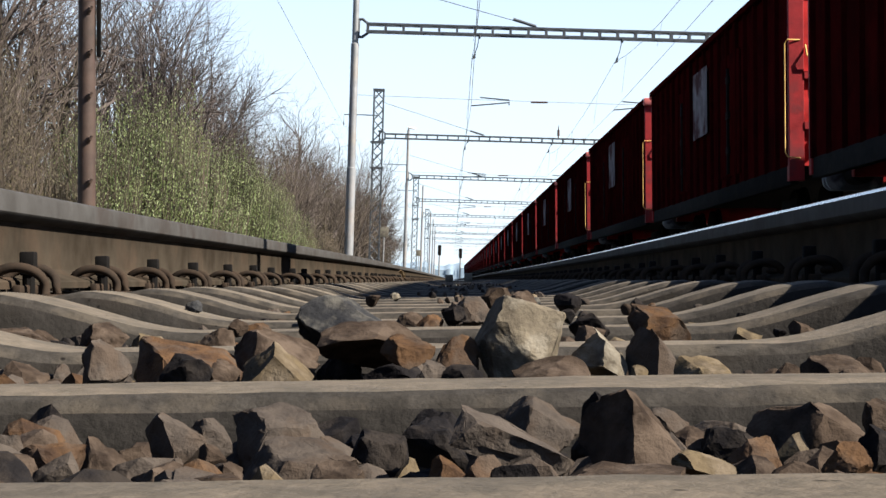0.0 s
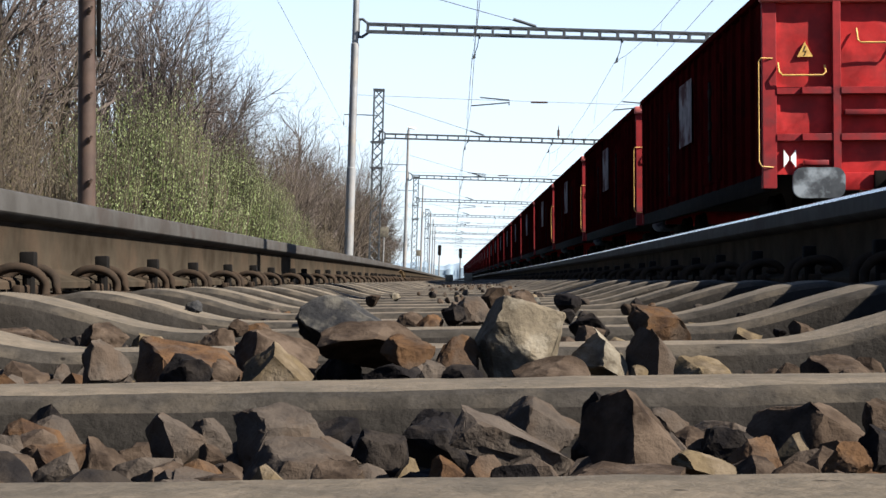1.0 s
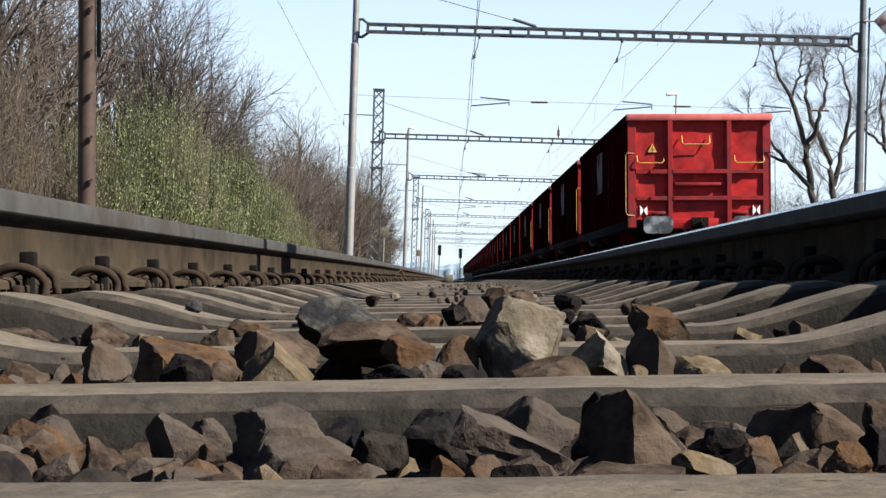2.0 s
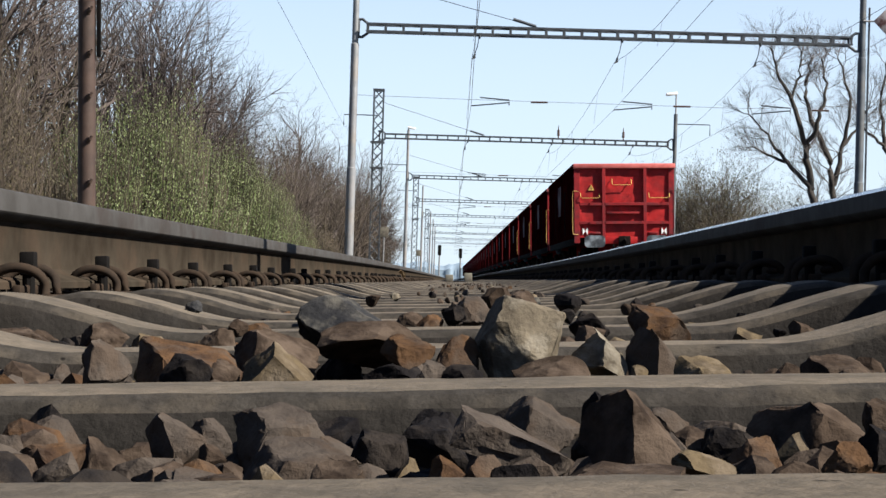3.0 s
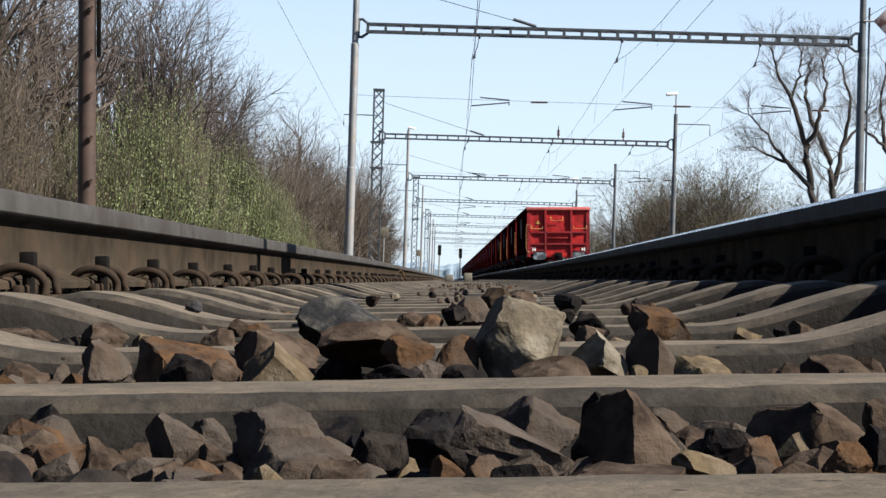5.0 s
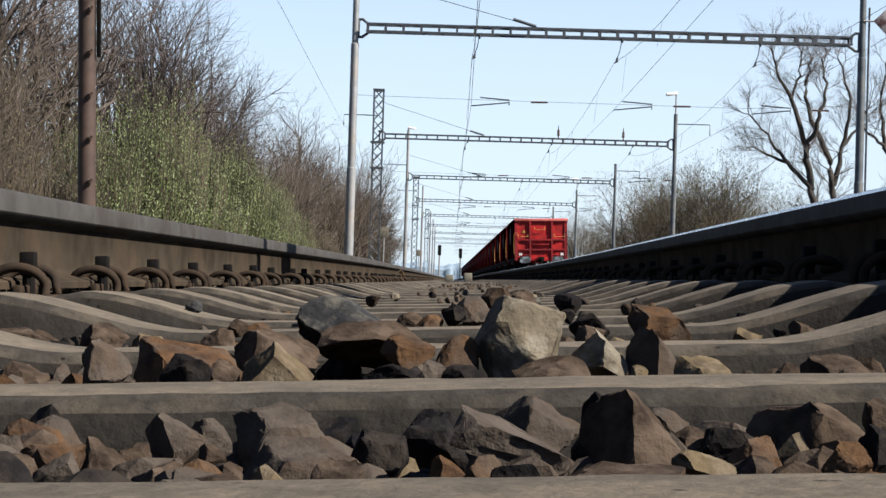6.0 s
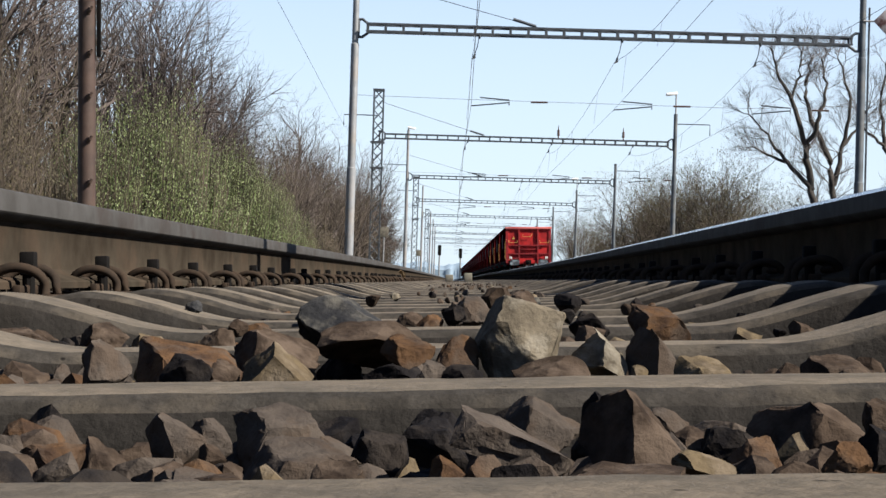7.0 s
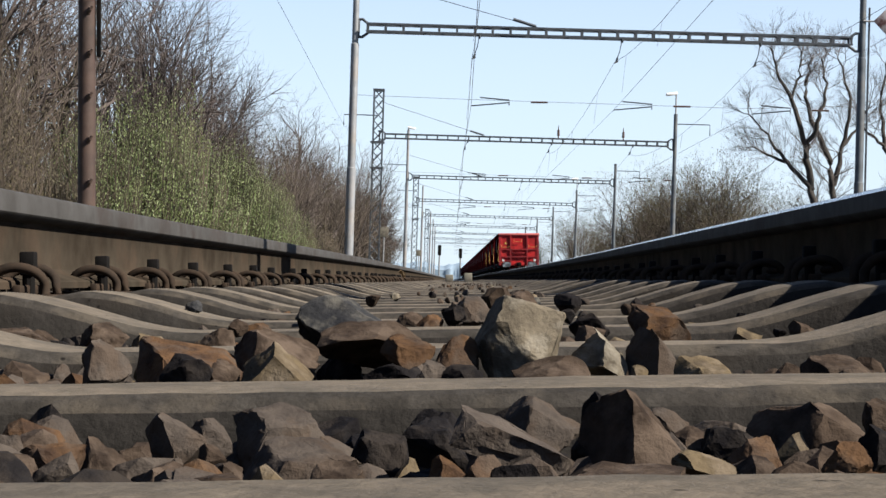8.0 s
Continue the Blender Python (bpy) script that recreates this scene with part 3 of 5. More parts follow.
def loose_ballast():
    """Small stones that fill the cribs, too many to count."""
    r = random.Random(5)
    kinds = list(STONES)
    weights = [0.2, 4, 1, 4, 3, 0.6, 0.6]
    shapes = []
    for k in range(14):
        me = rock_mesh(900 + k, 1, 0.9, 0.7, "grey", 0.08, 2, 8)
        co = np.array([v.co for v in me.vertices])
        shapes.append((co, [tuple(p.vertices) for p in me.polygons]))
        bpy.data.meshes.remove(me)
    verts, faces, mats = [], [], []

    def put(x, y, z, size):
        co, fs = shapes[r.randrange(len(shapes))]
        rot = np.array(Euler((r.uniform(0, 6), r.uniform(0, 6), r.uniform(0, 6))).to_matrix())
        base = len(verts)
        verts.extend((co * size @ rot.T + (x, y, z)).tolist())
        faces.extend([tuple(i + base for i in f) for f in fs])
        mats.extend([r.choices(range(len(kinds)), weights)[0]] * len(fs))
    for k in range(-14, 60):
        y0 = -0.09 + 0.6 * k
        for j in range(120 if k < -1 else 420 if k < 4 else 240 if k < 14 else 80):
            y = y0 + 0.1 + r.uniform(0.02, 0.38)
            x = arc(y) + r.uniform(-0.72, 0.72)
            size = r.uniform(0.02, 0.05)
            edge = max(0.0, abs(x - arc(y)) - 0.3) * 0.09
            put(x, y, -0.100 + r.uniform(-0.012, 0.012) + edge, size)
        for j in range(140 if 1 <= k <= 3 else 0):
            y = y0 + 0.1 + r.uniform(0.06, 0.34)
            x = arc(y) + r.uniform(-0.5, 0.5)
            put(x, y, -0.088 + r.uniform(-0.012, 0.010), r.uniform(0.018, 0.036))
        for j in range(5 if 3 < k < 40 else 0):
            y = y0 + r.uniform(-0.1, 0.5)
            put(arc(y) + r.gauss(0.14, 0.20), y, -0.055 + r.uniform(-0.006, 0.004), r.uniform(0.014, 0.036))
    for k in range(5200):
        y = r.uniform(0, 1) ** 2 * 60 - 9
        put(arc(max(y, 0)) + r.choice((-1, 1)) * r.uniform(0.85, 1.95), y, -0.125 + r.uniform(-0.01, 0.02), r.uniform(0.03, 0.06))
    for k in range(4200):
        y = r.uniform(0, 1) ** 1.5 * 50 - 9
        put(TRAIN_X + r.uniform(-2.6, 2.6), y, -0.145 + r.uniform(-0.01, 0.02), r.uniform(0.03, 0.06))
    me = bpy.data.meshes.new("loose_ballast")
    me.from_pydata(verts, [], faces)
    for k in kinds:
        me.materials.append(STONES[k])
    me.polygons.foreach_set("material_index", mats)
    ob = new("loose_ballast", me)
    ob.matrix_basis = TRACK
    return tagged(ob, "small mixed brown and grey crushed stones between the sleepers", "ballast", kind="stuff")


# ---- train ----
W_HALF, W_TOP, W_FLOOR, RAILTOP, W_LEN = 1.42, 3.275, 1.28, 0.152, 14.04


def wagon():
    """Open-topped four-axle goods wagon; origin at the middle of its rear buffer plane, in the tracks' frame, body towards +y."""
    w = thing("open_goods_wagon", "red four-axle open goods wagon with ribbed sides", "wagon", "wagons of the goods train")
    y0, y1 = 0.54, W_LEN - 0.54
    lo, hi, W = W_FLOOR, W_TOP, W_HALF
    bm = bmesh.new()
    box(bm, -W + 0.05, W - 0.05, y0 + 0.05, y1 - 0.05, lo - 0.05, lo + 0.02)
    part("floor", bm, BLACK_IRON, w)
    for s in (-1, 1):
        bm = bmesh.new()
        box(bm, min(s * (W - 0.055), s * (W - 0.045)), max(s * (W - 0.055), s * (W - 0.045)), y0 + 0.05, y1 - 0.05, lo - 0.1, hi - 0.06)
        side = part("side_panel", bm, WAGON_SIDE_SHADED, w, "grimy red ribbed side, darkened for shade")
        rib = None
        for k in range(19):
            y = y0 + 0.10 + k * (y1 - y0 - 0.2) / 18
            wide = 0.055 if k % 3 else 0.085
            if k in (5, 13):
                wide = 0.16
            if rib is None:
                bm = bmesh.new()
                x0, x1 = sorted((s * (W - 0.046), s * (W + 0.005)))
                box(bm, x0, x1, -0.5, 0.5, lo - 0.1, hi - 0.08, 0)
                rib = part("side_rib", bm, WAGON_SIDE_SHADED, side, smooth=0)
            else:
                rib = again(rib, Matrix())
            rib.matrix_basis = Matrix.Translation((0, y, 0)) @ Matrix.Diagonal((1, wide, 1, 1))
        bm = bmesh.new()
        x0, x1 = sorted((s * (W - 0.07), s * (W + 0.035)))
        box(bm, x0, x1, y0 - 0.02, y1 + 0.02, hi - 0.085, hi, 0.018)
        # the rim takes the shade-darkened side colour too
        part("top_rim", bm, WAGON_SIDE_SHADED, w, "grimy top rim in the shade-darkened red")
        bm = bmesh.new()
        x0, x1 = sorted((s * (W - 0.10), s * (W - 0.02)))
        box(bm, x0, x1, y0 + 0.02, y1 - 0.02, lo - 0.30, lo - 0.09, 0.012)
        part("sole_bar", bm, BLACK_IRON, w)
        # board with unreadable data
        bm = bmesh.new()
        x0, x1 = sorted((s * (W + 0.006), s * (W + 0.014)))
        box(bm, x0, x1, y0 + 6.0, y0 + 7.4, lo + 0.72, lo + 1.66, 0)
        plate = part("data_plate", bm, PLATE, side, "dull pale grey data plate", smooth=0)
        # doors: two on each side, with latches
        for yd in (4.7, 9.3):
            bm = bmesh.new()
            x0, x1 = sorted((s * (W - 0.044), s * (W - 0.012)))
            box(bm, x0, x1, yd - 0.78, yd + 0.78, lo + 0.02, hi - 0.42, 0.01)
            door = part("side_door", bm, WAGON_SIDE_SHADED, side)
            bm = bmesh.new()
            x0, x1 = sorted((s * (W - 0.012), s * (W + 0.02)))
            for z in (0.35, 0.8, 1.25):
                box(bm, x0, x1, yd - 0.1, yd + 0.1, lo + z - 0.05, lo + z + 0.05, 0.008)
            box(bm, x0, x1, yd - 0.03, yd + 0.03, lo + 0.05, lo + 1.4, 0.008)
            part("door_latch", bm, BLACK_IRON, side)
    for e in (0, 1):
        flip = Matrix() if e == 0 else Matrix.Translation((0, W_LEN, 0)) @ pose(0, 0, 0, 0, 0, 180)
        if e == 0:
            end = end_wall(w, y0)
        else:
            for o in end:
                if o.name.startswith("grab_rail"):
                    continue
                c = copy_thing(o, flip @ o.matrix_basis)
                c.parent = w
    for y in (2.6, W_LEN - 2.6):
        for s in (-1, 1):
            m = Matrix.Translation((0, y, 0))
            bm = bmesh.new()
            x0, x1 = sorted((s * 0.93, s * 1.05))
            box(bm, x0, x1, -1.25, 1.25, 0.50, 0.72, 0.03)
            box(bm, x0, x1, -0.45, 0.45, 0.36, 0.92, 0.04)
            for a in (-0.9, 0.9):
                box(bm, x0 - 0.02, x1 + 0.02, a - 0.17, a + 0.17, 0.42, 0.82, 0.03)
            b = part("bogie_frame", bm, BLACK_IRON, w)
            b.matrix_basis = m
        for a in (-0.9, 0.9):
            bm = bmesh.new()
            for s in (-1, 1):
                bmesh.ops.create_cone(bm, cap_ends=True, segments=28, radius1=0.46, radius2=0.46, depth=0.13, matrix=pose(s * 0.75, 0, 0, 0, 90, 0))
                bmesh.ops.create_cone(bm, cap_ends=True, segments=28, radius1=0.49, radius2=0.49, depth=0.03, matrix=pose(s * 0.70, 0, 0, 0, 90, 0))
                for k in range(4):
                    box(bm, s * 0.75 - 0.075, s * 0.75 + 0.075, 0.15, 0.22, -0.04, 0.04, 0, pose(0, 0, 0, 90 * k, 0, 0))
            tube(bm, [(-0.75, 0, 0), (0.75, 0, 0)], 0.085, 10)
            wheel = part("wheelset", bm, BLACK_IRON, w, "dark steel wheelset")
            wheel.matrix_basis = Matrix.Translation((0, y + a, RAILTOP + 0.46))
    return w


def end_wall(w, y0):
    """End of the wagon, facing -y."""
    lo, hi, W = W_FLOOR, W_TOP, W_HALF
    made = []

    def p(name, bm, mat, label="", smooth=35.0):
        ob = part(name, bm, mat, w, label, smooth)
        made.append(ob)
        return ob
    # dented sheet
    bm = bmesh.new()
    bmesh.ops.create_grid(bm, x_segments=40, y_segments=36, size=0.5)
    for v in bm.verts:
        x, z = v.co.x * 2 * (W - 0.05), lo - 0.1 + (v.co.y + 0.5) * (hi - lo + 0.04)
        dent = 0.013 * noise.noise((x * 2.6, z * 2.6, 3.0)) + 0.009 * noise.noise((x * 6, z * 7, 9.0))
        v.co = (x, y0 + 0.03 + dent, z)
    p("end_panel", bm, WAGON_RED, "red dented steel end sheet", 60)
    for s in (-1, 1):
        bm = bmesh.new()
        x0, x1 = sorted((s * (W - 0.16), s * W))
        box(bm, x0, x1, y0 - 0.02, y0 + 0.10, lo - 0.26, hi - 0.08, 0.006)
        p("corner_post", bm, WAGON_FRAME, "red corner post", 20)
        bm = bmesh.new()
        box(bm, s * 0.585 - 0.045, s * 0.585 + 0.045, y0 - 0.08, y0 + 0.02, lo - 0.30, hi - 0.08, 0.005)
        p("end_post", bm, WAGON_FRAME, "red upright end stiffener", 20)
    bm = bmesh.new()
    box(bm, -W - 0.03, W + 0.03, y0 - 0.09, y0 + 0.06, hi - 0.135, hi + 0.004, 0.025)
    p("end_rim", bm, WAGON_RIM, "faded pink-red end rim")
    for z in (2.13, 1.60):
        for x0, x1, d in ((-0.54, 0.54, 0.09), (-0.98, -0.63, 0.07), (0.63, 0.98, 0.07), (-W + 0.16, -0.98, 0.03), (0.98, W - 0.16, 0.03)):
            bm = bmesh.new()
            box(bm, x0, x1, y0 - d, y0 + 0.02, z - 0.04, z + 0.04, 0.005)
            p("cross_bar", bm, WAGON_FRAME, "red cross stiffener", 20)
    # step lip and head stock
    bm = bmesh.new()
    box(bm, -0.5, 0.42, y0 - 0.10, y0 + 0.01, 1.85, 1.91, 0.006)
    p("ledge", bm, WAGON_FRAME, "bent red ledge")
    bm = bmesh.new()
    box(bm, -1.0, 1.0, y0 - 0.01, y0 + 0.12, 1.0, 1.20, 0.008)
    p("headstock", bm, WAGON_RED, "red headstock beam")
    for s in (-1, 1):
        bm = bmesh.new()
        box(bm, s * 0.82 - 0.14, s * 0.82 + 0.14, y0 - 0.07, y0 + 0.02, 1.28, 1.34, 0.01)
        p("step_plate", bm, WAGON_FRAME)
    # handrails
    bar_handles = [[(-0.345, y0 - 0.0, 2.84), (-0.345, y0 - 0.075, 2.70), (-0.31, y0 - 0.085, 2.67), (0.165, y0 - 0.085, 2.67), (0.20, y0 - 0.075, 2.70), (0.20, y0 - 0.0, 2.84)],
                   [(-1.24, y0 - 0.0, 2.45), (-1.24, y0 - 0.075, 2.34), (-1.20, y0 - 0.085, 2.30), (-0.75, y0 - 0.085, 2.30), (-0.71, y0 - 0.075, 2.34), (-0.71, y0 - 0.0, 2.42)],
                   [(0.70, y0 - 0.0, 2.45), (0.70, y0 - 0.075, 2.34), (0.74, y0 - 0.085, 2.30), (1.24, y0 - 0.085, 2.30), (1.28, y0 - 0.075, 2.34), (1.28, y0 - 0.0, 2.45)]]
    for pts in bar_handles:
        bm = bmesh.new()
        tube(bm, pts, 0.012, 6)
        p("handrail", bm, YELLOW, "yellow bent-steel handrail")
    for s, mat in ((-1, YELLOW), (1, BLACK_IRON)):
        bm = bmesh.new()
        x = s * (W + (0.075 if s > 0 else 0.05))
        tube(bm, [(s * (W - 0.12), y0 - 0.02, 2.50), (x - s * 0.03, y0 - 0.06, 2.50), (x, y0 - 0.06, 2.46), (x, y0 - 0.06, 1.32), (x - s * 0.03, y0 - 0.06, 1.27), (s * (W - 0.12), y0 - 0.02, 1.26)], 0.0075, 6)
        p("grab_rail", bm, mat, "yellow upright grab rail" if s < 0 else "dark upright grab rail")
    # warning triangle with a bolt mark
    def flat(bm, corners, front, thick):
        """A thin upright plate with corners (x, z)."""
        f = [bm.verts.new((x, front, z)) for x, z in corners]
        g = [bm.verts.new((x, front + thick, z)) for x, z in corners]
        bm.faces.new(f)
        bm.faces.new(g[::-1])
        for k in range(len(f)):
            bm.faces.new((f[k], g[k], g[(k + 1) % len(f)], f[(k + 1) % len(f)]))
    bm = bmesh.new()
    flat(bm, ((-1.02, 2.52), (-0.84, 2.52), (-0.93, 2.69)), y0 + 0.002, 0.03)
    tri = p("warning_sign", bm, YELLOW, "yellow warning triangle", 0)
    bm = bmesh.new()
    tube(bm, [(-0.925, y0, 2.64), (-0.945, y0, 2.585), (-0.915, y0, 2.59), (-0.935, y0, 2.54)], 0.007, 4)
    part("warning_mark", bm, DARK_MARK, tri, "black mark", 0)
    # white hourglass reflector plates
    for x in (-1.11, 1.13):
        bm = bmesh.new()
        for c, d in ((-0.07, -0.012), (0.07, 0.012)):
            flat(bm, ((x + c, 1.26), (x + d, 1.34), (x + d, 1.38), (x + c, 1.46)), y0 - 0.004, 0.03)
        p("end_marker", bm, WHITE, "white hourglass end marker", 0)
    # buffers
    for x in (-0.875, 0.875):
        bm = bmesh.new()
        bmesh.ops.create_cone(bm, cap_ends=True, segments=20, radius1=0.12, radius2=0.12, depth=0.42, matrix=pose(x, y0 - 0.22, 1.06, 90, 0, 0))
        buf = p("buffer_shank", bm, BLACK_IRON, "black buffer sleeve")
        bm = bmesh.new()
        box(bm, -0.29, 0.29, -0.03, 0.03, -0.17, 0.17, 0)
        corners = [e for e in bm.edges if abs(e.verts[0].co.y - e.verts[1].co.y) > 0.01]
        bmesh.ops.bevel(bm, geom=corners, offset=0.11, segments=5, profile=0.5, affect="EDGES")
        bmesh.ops.translate(bm, vec=(x, y0 - 0.46, 1.06), verts=bm.verts[:])
        part("buffer_head", bm, GREASE, buf, "worn grey steel buffer plate")
    # draw hook, screw coupling and hoses
    bm = bmesh.new()
    box(bm, -0.17, 0.17, y0 - 0.08, y0 - 0.025, 0.93, 1.22, 0.02)
    box(bm, -0.05, 0.05, y0 - 0.34, y0 - 0.05, 1.02, 1.12, 0.02)
    tube(bm, [(0, y0 - 0.34, 1.10), (0, y0 - 0.40, 1.14), (0, y0 - 0.42, 1.07), (0, y0 - 0.36, 1.0)], 0.035, 8)
    tube(bm, [(-0.06, y0 - 0.38, 1.05), (-0.07, y0 - 0.36, 0.75), (0.0, y0 - 0.35, 0.62), (0.07, y0 - 0.36, 0.75), (0.06, y0 - 0.38, 1.05)], 0.018, 6)
    p("draw_gear", bm, BLACK_IRON, "black draw hook and coupling")
    for x in (-0.32, 0.30):
        bm = bmesh.new()
        tube(bm, [(x, y0 - 0.03, 0.98), (x, y0 - 0.16, 0.95), (x * 0.98, y0 - 0.22, 0.80), (x * 0.85, y0 - 0.20, 0.66), (x * 0.6, y0 - 0.16, 0.62)], 0.022, 6)
        p("brake_hose", bm, BLACK_IRON, "black rubber brake hose")
    return made


wagons, N_WAGONS, SPEED, START = [], 30, 15.65, 5.22


def train():
    w = wagon()
    wagons.append(w)
    for k in range(1, N_WAGONS):
        c = copy_thing(w, Matrix())
        if k > 3:           # the leading wagons have no upright rails at their corners
            for o in [o for o in c.children if o.name.startswith("grab_rail")]:
                bpy.data.objects.remove(o)
        wagons.append(c)


# ---- masts, portals, wires ----
PORTALS = ((59.4, -3.35, 13.07, 8.06, "tube"), (101.2, -4.30, 12.10, 7.8, "lattice"), (144.5, -3.73, 12.65, 8.0, "tube"),
           (187.0, -3.9, 12.5, 8.0, "lattice"), (230.0, -3.9, 12.5, 8.0, "tube"), (273.0, -3.9, 12.5, 8.0, "lattice"),
           (316.0, -3.9, 12.5, 8.0, "tube"), (359.0, -3.9, 12.5, 8.0, "tube"), (402.0, -3.9, 12.5, 8.0, "tube"))
CABLES = ((0.45, "near"), (5.07, "train"), (9.55, "far"))


def tube_mast(parent, x, h, r0=0.15, r1=0.105, mat=None):
    bm = bmesh.new()
    zs = [0, h * 0.33, h * 0.33 + 0.02, h * 0.66, h * 0.66 + 0.02, h]
    rs = [r0, r0, r0 * 0.88, r0 * 0.88, r1, r1]
    tube(bm, [(x, 0, z) for z in zs], rs, 14)
    box(bm, x - 0.3, x + 0.3, -0.3, 0.3, -0.3, 0.12, 0.03)
    return part("mast", bm, mat or GALV, parent, "tapered galvanised tubular mast")


def lattice_mast(parent, x, h, a=0.26):
    bm = bmesh.new()
    for sx in (-1, 1):
        for sy in (-1, 1):
            box(bm, x + sx * a - 0.035, x + sx * a + 0.035, sy * a - 0.035, sy * a + 0.035, 0, h)
    n = int(h / 0.55)
    for k in range(n):
        z0, z1 = k * h / n, (k + 1) * h / n
        for s in (-1, 1):
            d = 1 if k % 2 else -1
            tube(bm, [(x - a * d, s * a, z0), (x + a * d, s * a, z1)], 0.02, 4)
            tube(bm, [(x + a * d, s * a, z0), (x - a * d, s * a, z1)], 0.02, 4)
            tube(bm, [(x + s * a, -a * d, z0), (x + s * a, a * d, z1)], 0.02, 4)
    box(bm, x - a - 0.05, x + a + 0.05, -a - 0.05, a + 0.05, h - 0.12, h)
    for z in (h * 0.60, h * 0.73):
        box(bm, x - a - 0.12, x + a + 0.12, -a - 0.08, a + 0.08, z - 0.05, z + 0.05)
    return part("mast", bm, GIRDER, parent, "grey steel lattice mast")


def portal(y, xl, xr, zb, kind):
    p = thing("catenary_portal", "grey steel overhead-line portal across the tracks" + (" with a lattice mast" if kind == "lattice" else " on tubular masts"),
              "gantry", "overhead-line portals", Matrix.Translation((0, y, 0)))
    zb += EYE_Z
    if kind == "tube":
        tube_mast(p, xl, 12.2)
    else:
        lattice_mast(p, xl, 10.9)
    tube_mast(p, xr, 10.0 if y > 60 else 12.2, mat=MAST_GREY)
    # girder: two chords with cross plates
    bm = bmesh.new()
    for z in (zb - 0.10, zb + 0.14):
        for s in (-1, 1):
            box(bm, xl + 0.35, xr - 0.35, s * 0.22 - 0.04, s * 0.22 + 0.035, z - 0.028, z + 0.028)
    n = 27
    for k in range(n + 1):
        x = xl + 0.4 + k * (xr - xl - 0.8) / n
        for s in (-1, 1):
            box(bm, x - 0.035, x + 0.035, s * 0.22 - 0.03, s * 0.22 + 0.03, zb - 0.12, zb + 0.14)
        if k < n:
            x1 = x + (xr - xl - 0.8) / n
            tube(bm, [(x, -0.2, zb + 0.15), (x1, 0.2, zb + 0.15)], 0.02, 4)
    part("girder", bm, GIRDER, p, "flat lattice girder", 0)
    for x, s in ((xl, 1), (xr, -1)):
        bm = bmesh.new()
        tube(bm, [(x, 0, zb + 0.28), (x + s * 0.22, 0, zb + 0.30), (x + s * 0.42, 0, zb + 0.15)], 0.05, 6)
        tube(bm, [(x, 0, zb - 0.28), (x + s * 0.22, 0, zb - 0.28), (x + s * 0.42, 0, zb - 0.13)], 0.05, 6)
        tube(bm, [(x + s * 0.1, 0, zb - 0.3), (x + s * 0.1, 0, zb + 0.3)], 0.05, 6)
        part("bracket", bm, GIRDER, p)
    # hangers and registration arms for each track
    for cx, who in CABLES:
        bm = bmesh.new()
        tube(bm, [(cx + 0.22, 0, zb - 0.15), (cx + 0.16, 0, 7.55 + EYE_Z), (cx + 0.04, 0, 7.2 + EYE_Z)], 0.014, 5)
        tube(bm, [(cx + 0.24, 0, zb - 0.05), (cx + 0.22, 0, zb - 0.22)], 0.045, 6)
        tube(bm, [(cx + 0.10, 0, 7.34 + EYE_Z), (cx + 0.05, 0, 7.2 + EYE_Z)], 0.04, 6)
        tube(bm, [(cx + 0.0, -0.1, 7.16 + EYE_Z), (cx + 0.12, 0.1, 7.24 + EYE_Z)], 0.022, 5)
        part("hanger", bm, GIRDER, p, "catenary hanger with insulator")
        bm = bmesh.new()
        tube(bm, [(cx + 0.02, 0, 5.65 + EYE_Z), (cx + 0.3, 0, 5.68 + EYE_Z), (cx + 1.25, 0, 5.79 + EYE_Z)], 0.022, 5)
        tube(bm, [(cx + 0.30, 0, 5.93 + EYE_Z), (cx + 1.25, 0, 5.87 + EYE_Z), (cx + 1.25, 0, 5.70 + EYE_Z)], 0.022, 5)
        part("registration_arm", bm, GIRDER, p, "dark registration arm")
        bm = bmesh.new()
        tube(bm, [(cx + 1.95, 0, 5.82 + EYE_Z), (cx + 2.5, 0, 5.83 + EYE_Z)], 0.034, 6)
        part("insulator", bm, INSULATOR, p)
    bm = bmesh.new()
    tube(bm, [(xl, 0, 5.9 + EYE_Z), (xl + 3, 0, 5.86 + EYE_Z), (xr - 4, 0, 5.82 + EYE_Z), (xr, 0, 5.95 + EYE_Z)], 0.006, 4)
    part("cross_span_wire", bm, WIRE, p)
    bm = bmesh.new()
    tube(bm, [(xl, 0, 9.75 + EYE_Z), (xl + 5.9, 0, zb + 0.2)], 0.012, 5)
    tube(bm, [(xl + 5.1, 0, zb + 0.44), (xl + 5.85, 0, zb + 0.22)], 0.055, 6)
    part("stay", bm, GIRDER, p, "inclined stay rod")
    if 90 < y < 110:
        for x in (5.66, 9.24):
            bm = bmesh.new()
            tube(bm, [(x, 0, zb + 0.14), (x, 0, zb + 0.30), (x, 0, zb + 0.32), (x, 0, zb + 0.62), (x, 0, zb + 0.64), (x, 0, zb + 0.85)], [0.03, 0.03, 0.075, 0.065, 0.03, 0.02], 8)
            part("post_insulator", bm, INSULATOR, p, "brown upright insulator")
    if y < 60:
        bm = bmesh.new()
        tube(bm, [(xr + 0.20, -0.05, 0), (xr + 0.20, -0.05, 9.2 + EYE_Z)], 0.035, 6)
        part("downlead_pipe", bm, GIRDER, p)
        bm = bmesh.new()
        box(bm, -0.34, 0.34, -0.012, 0.012, -0.34, 0.34, 0.004)
        plate = part("sign_plate", bm, PLATE, p, "pale grey diamond-shaped plate")
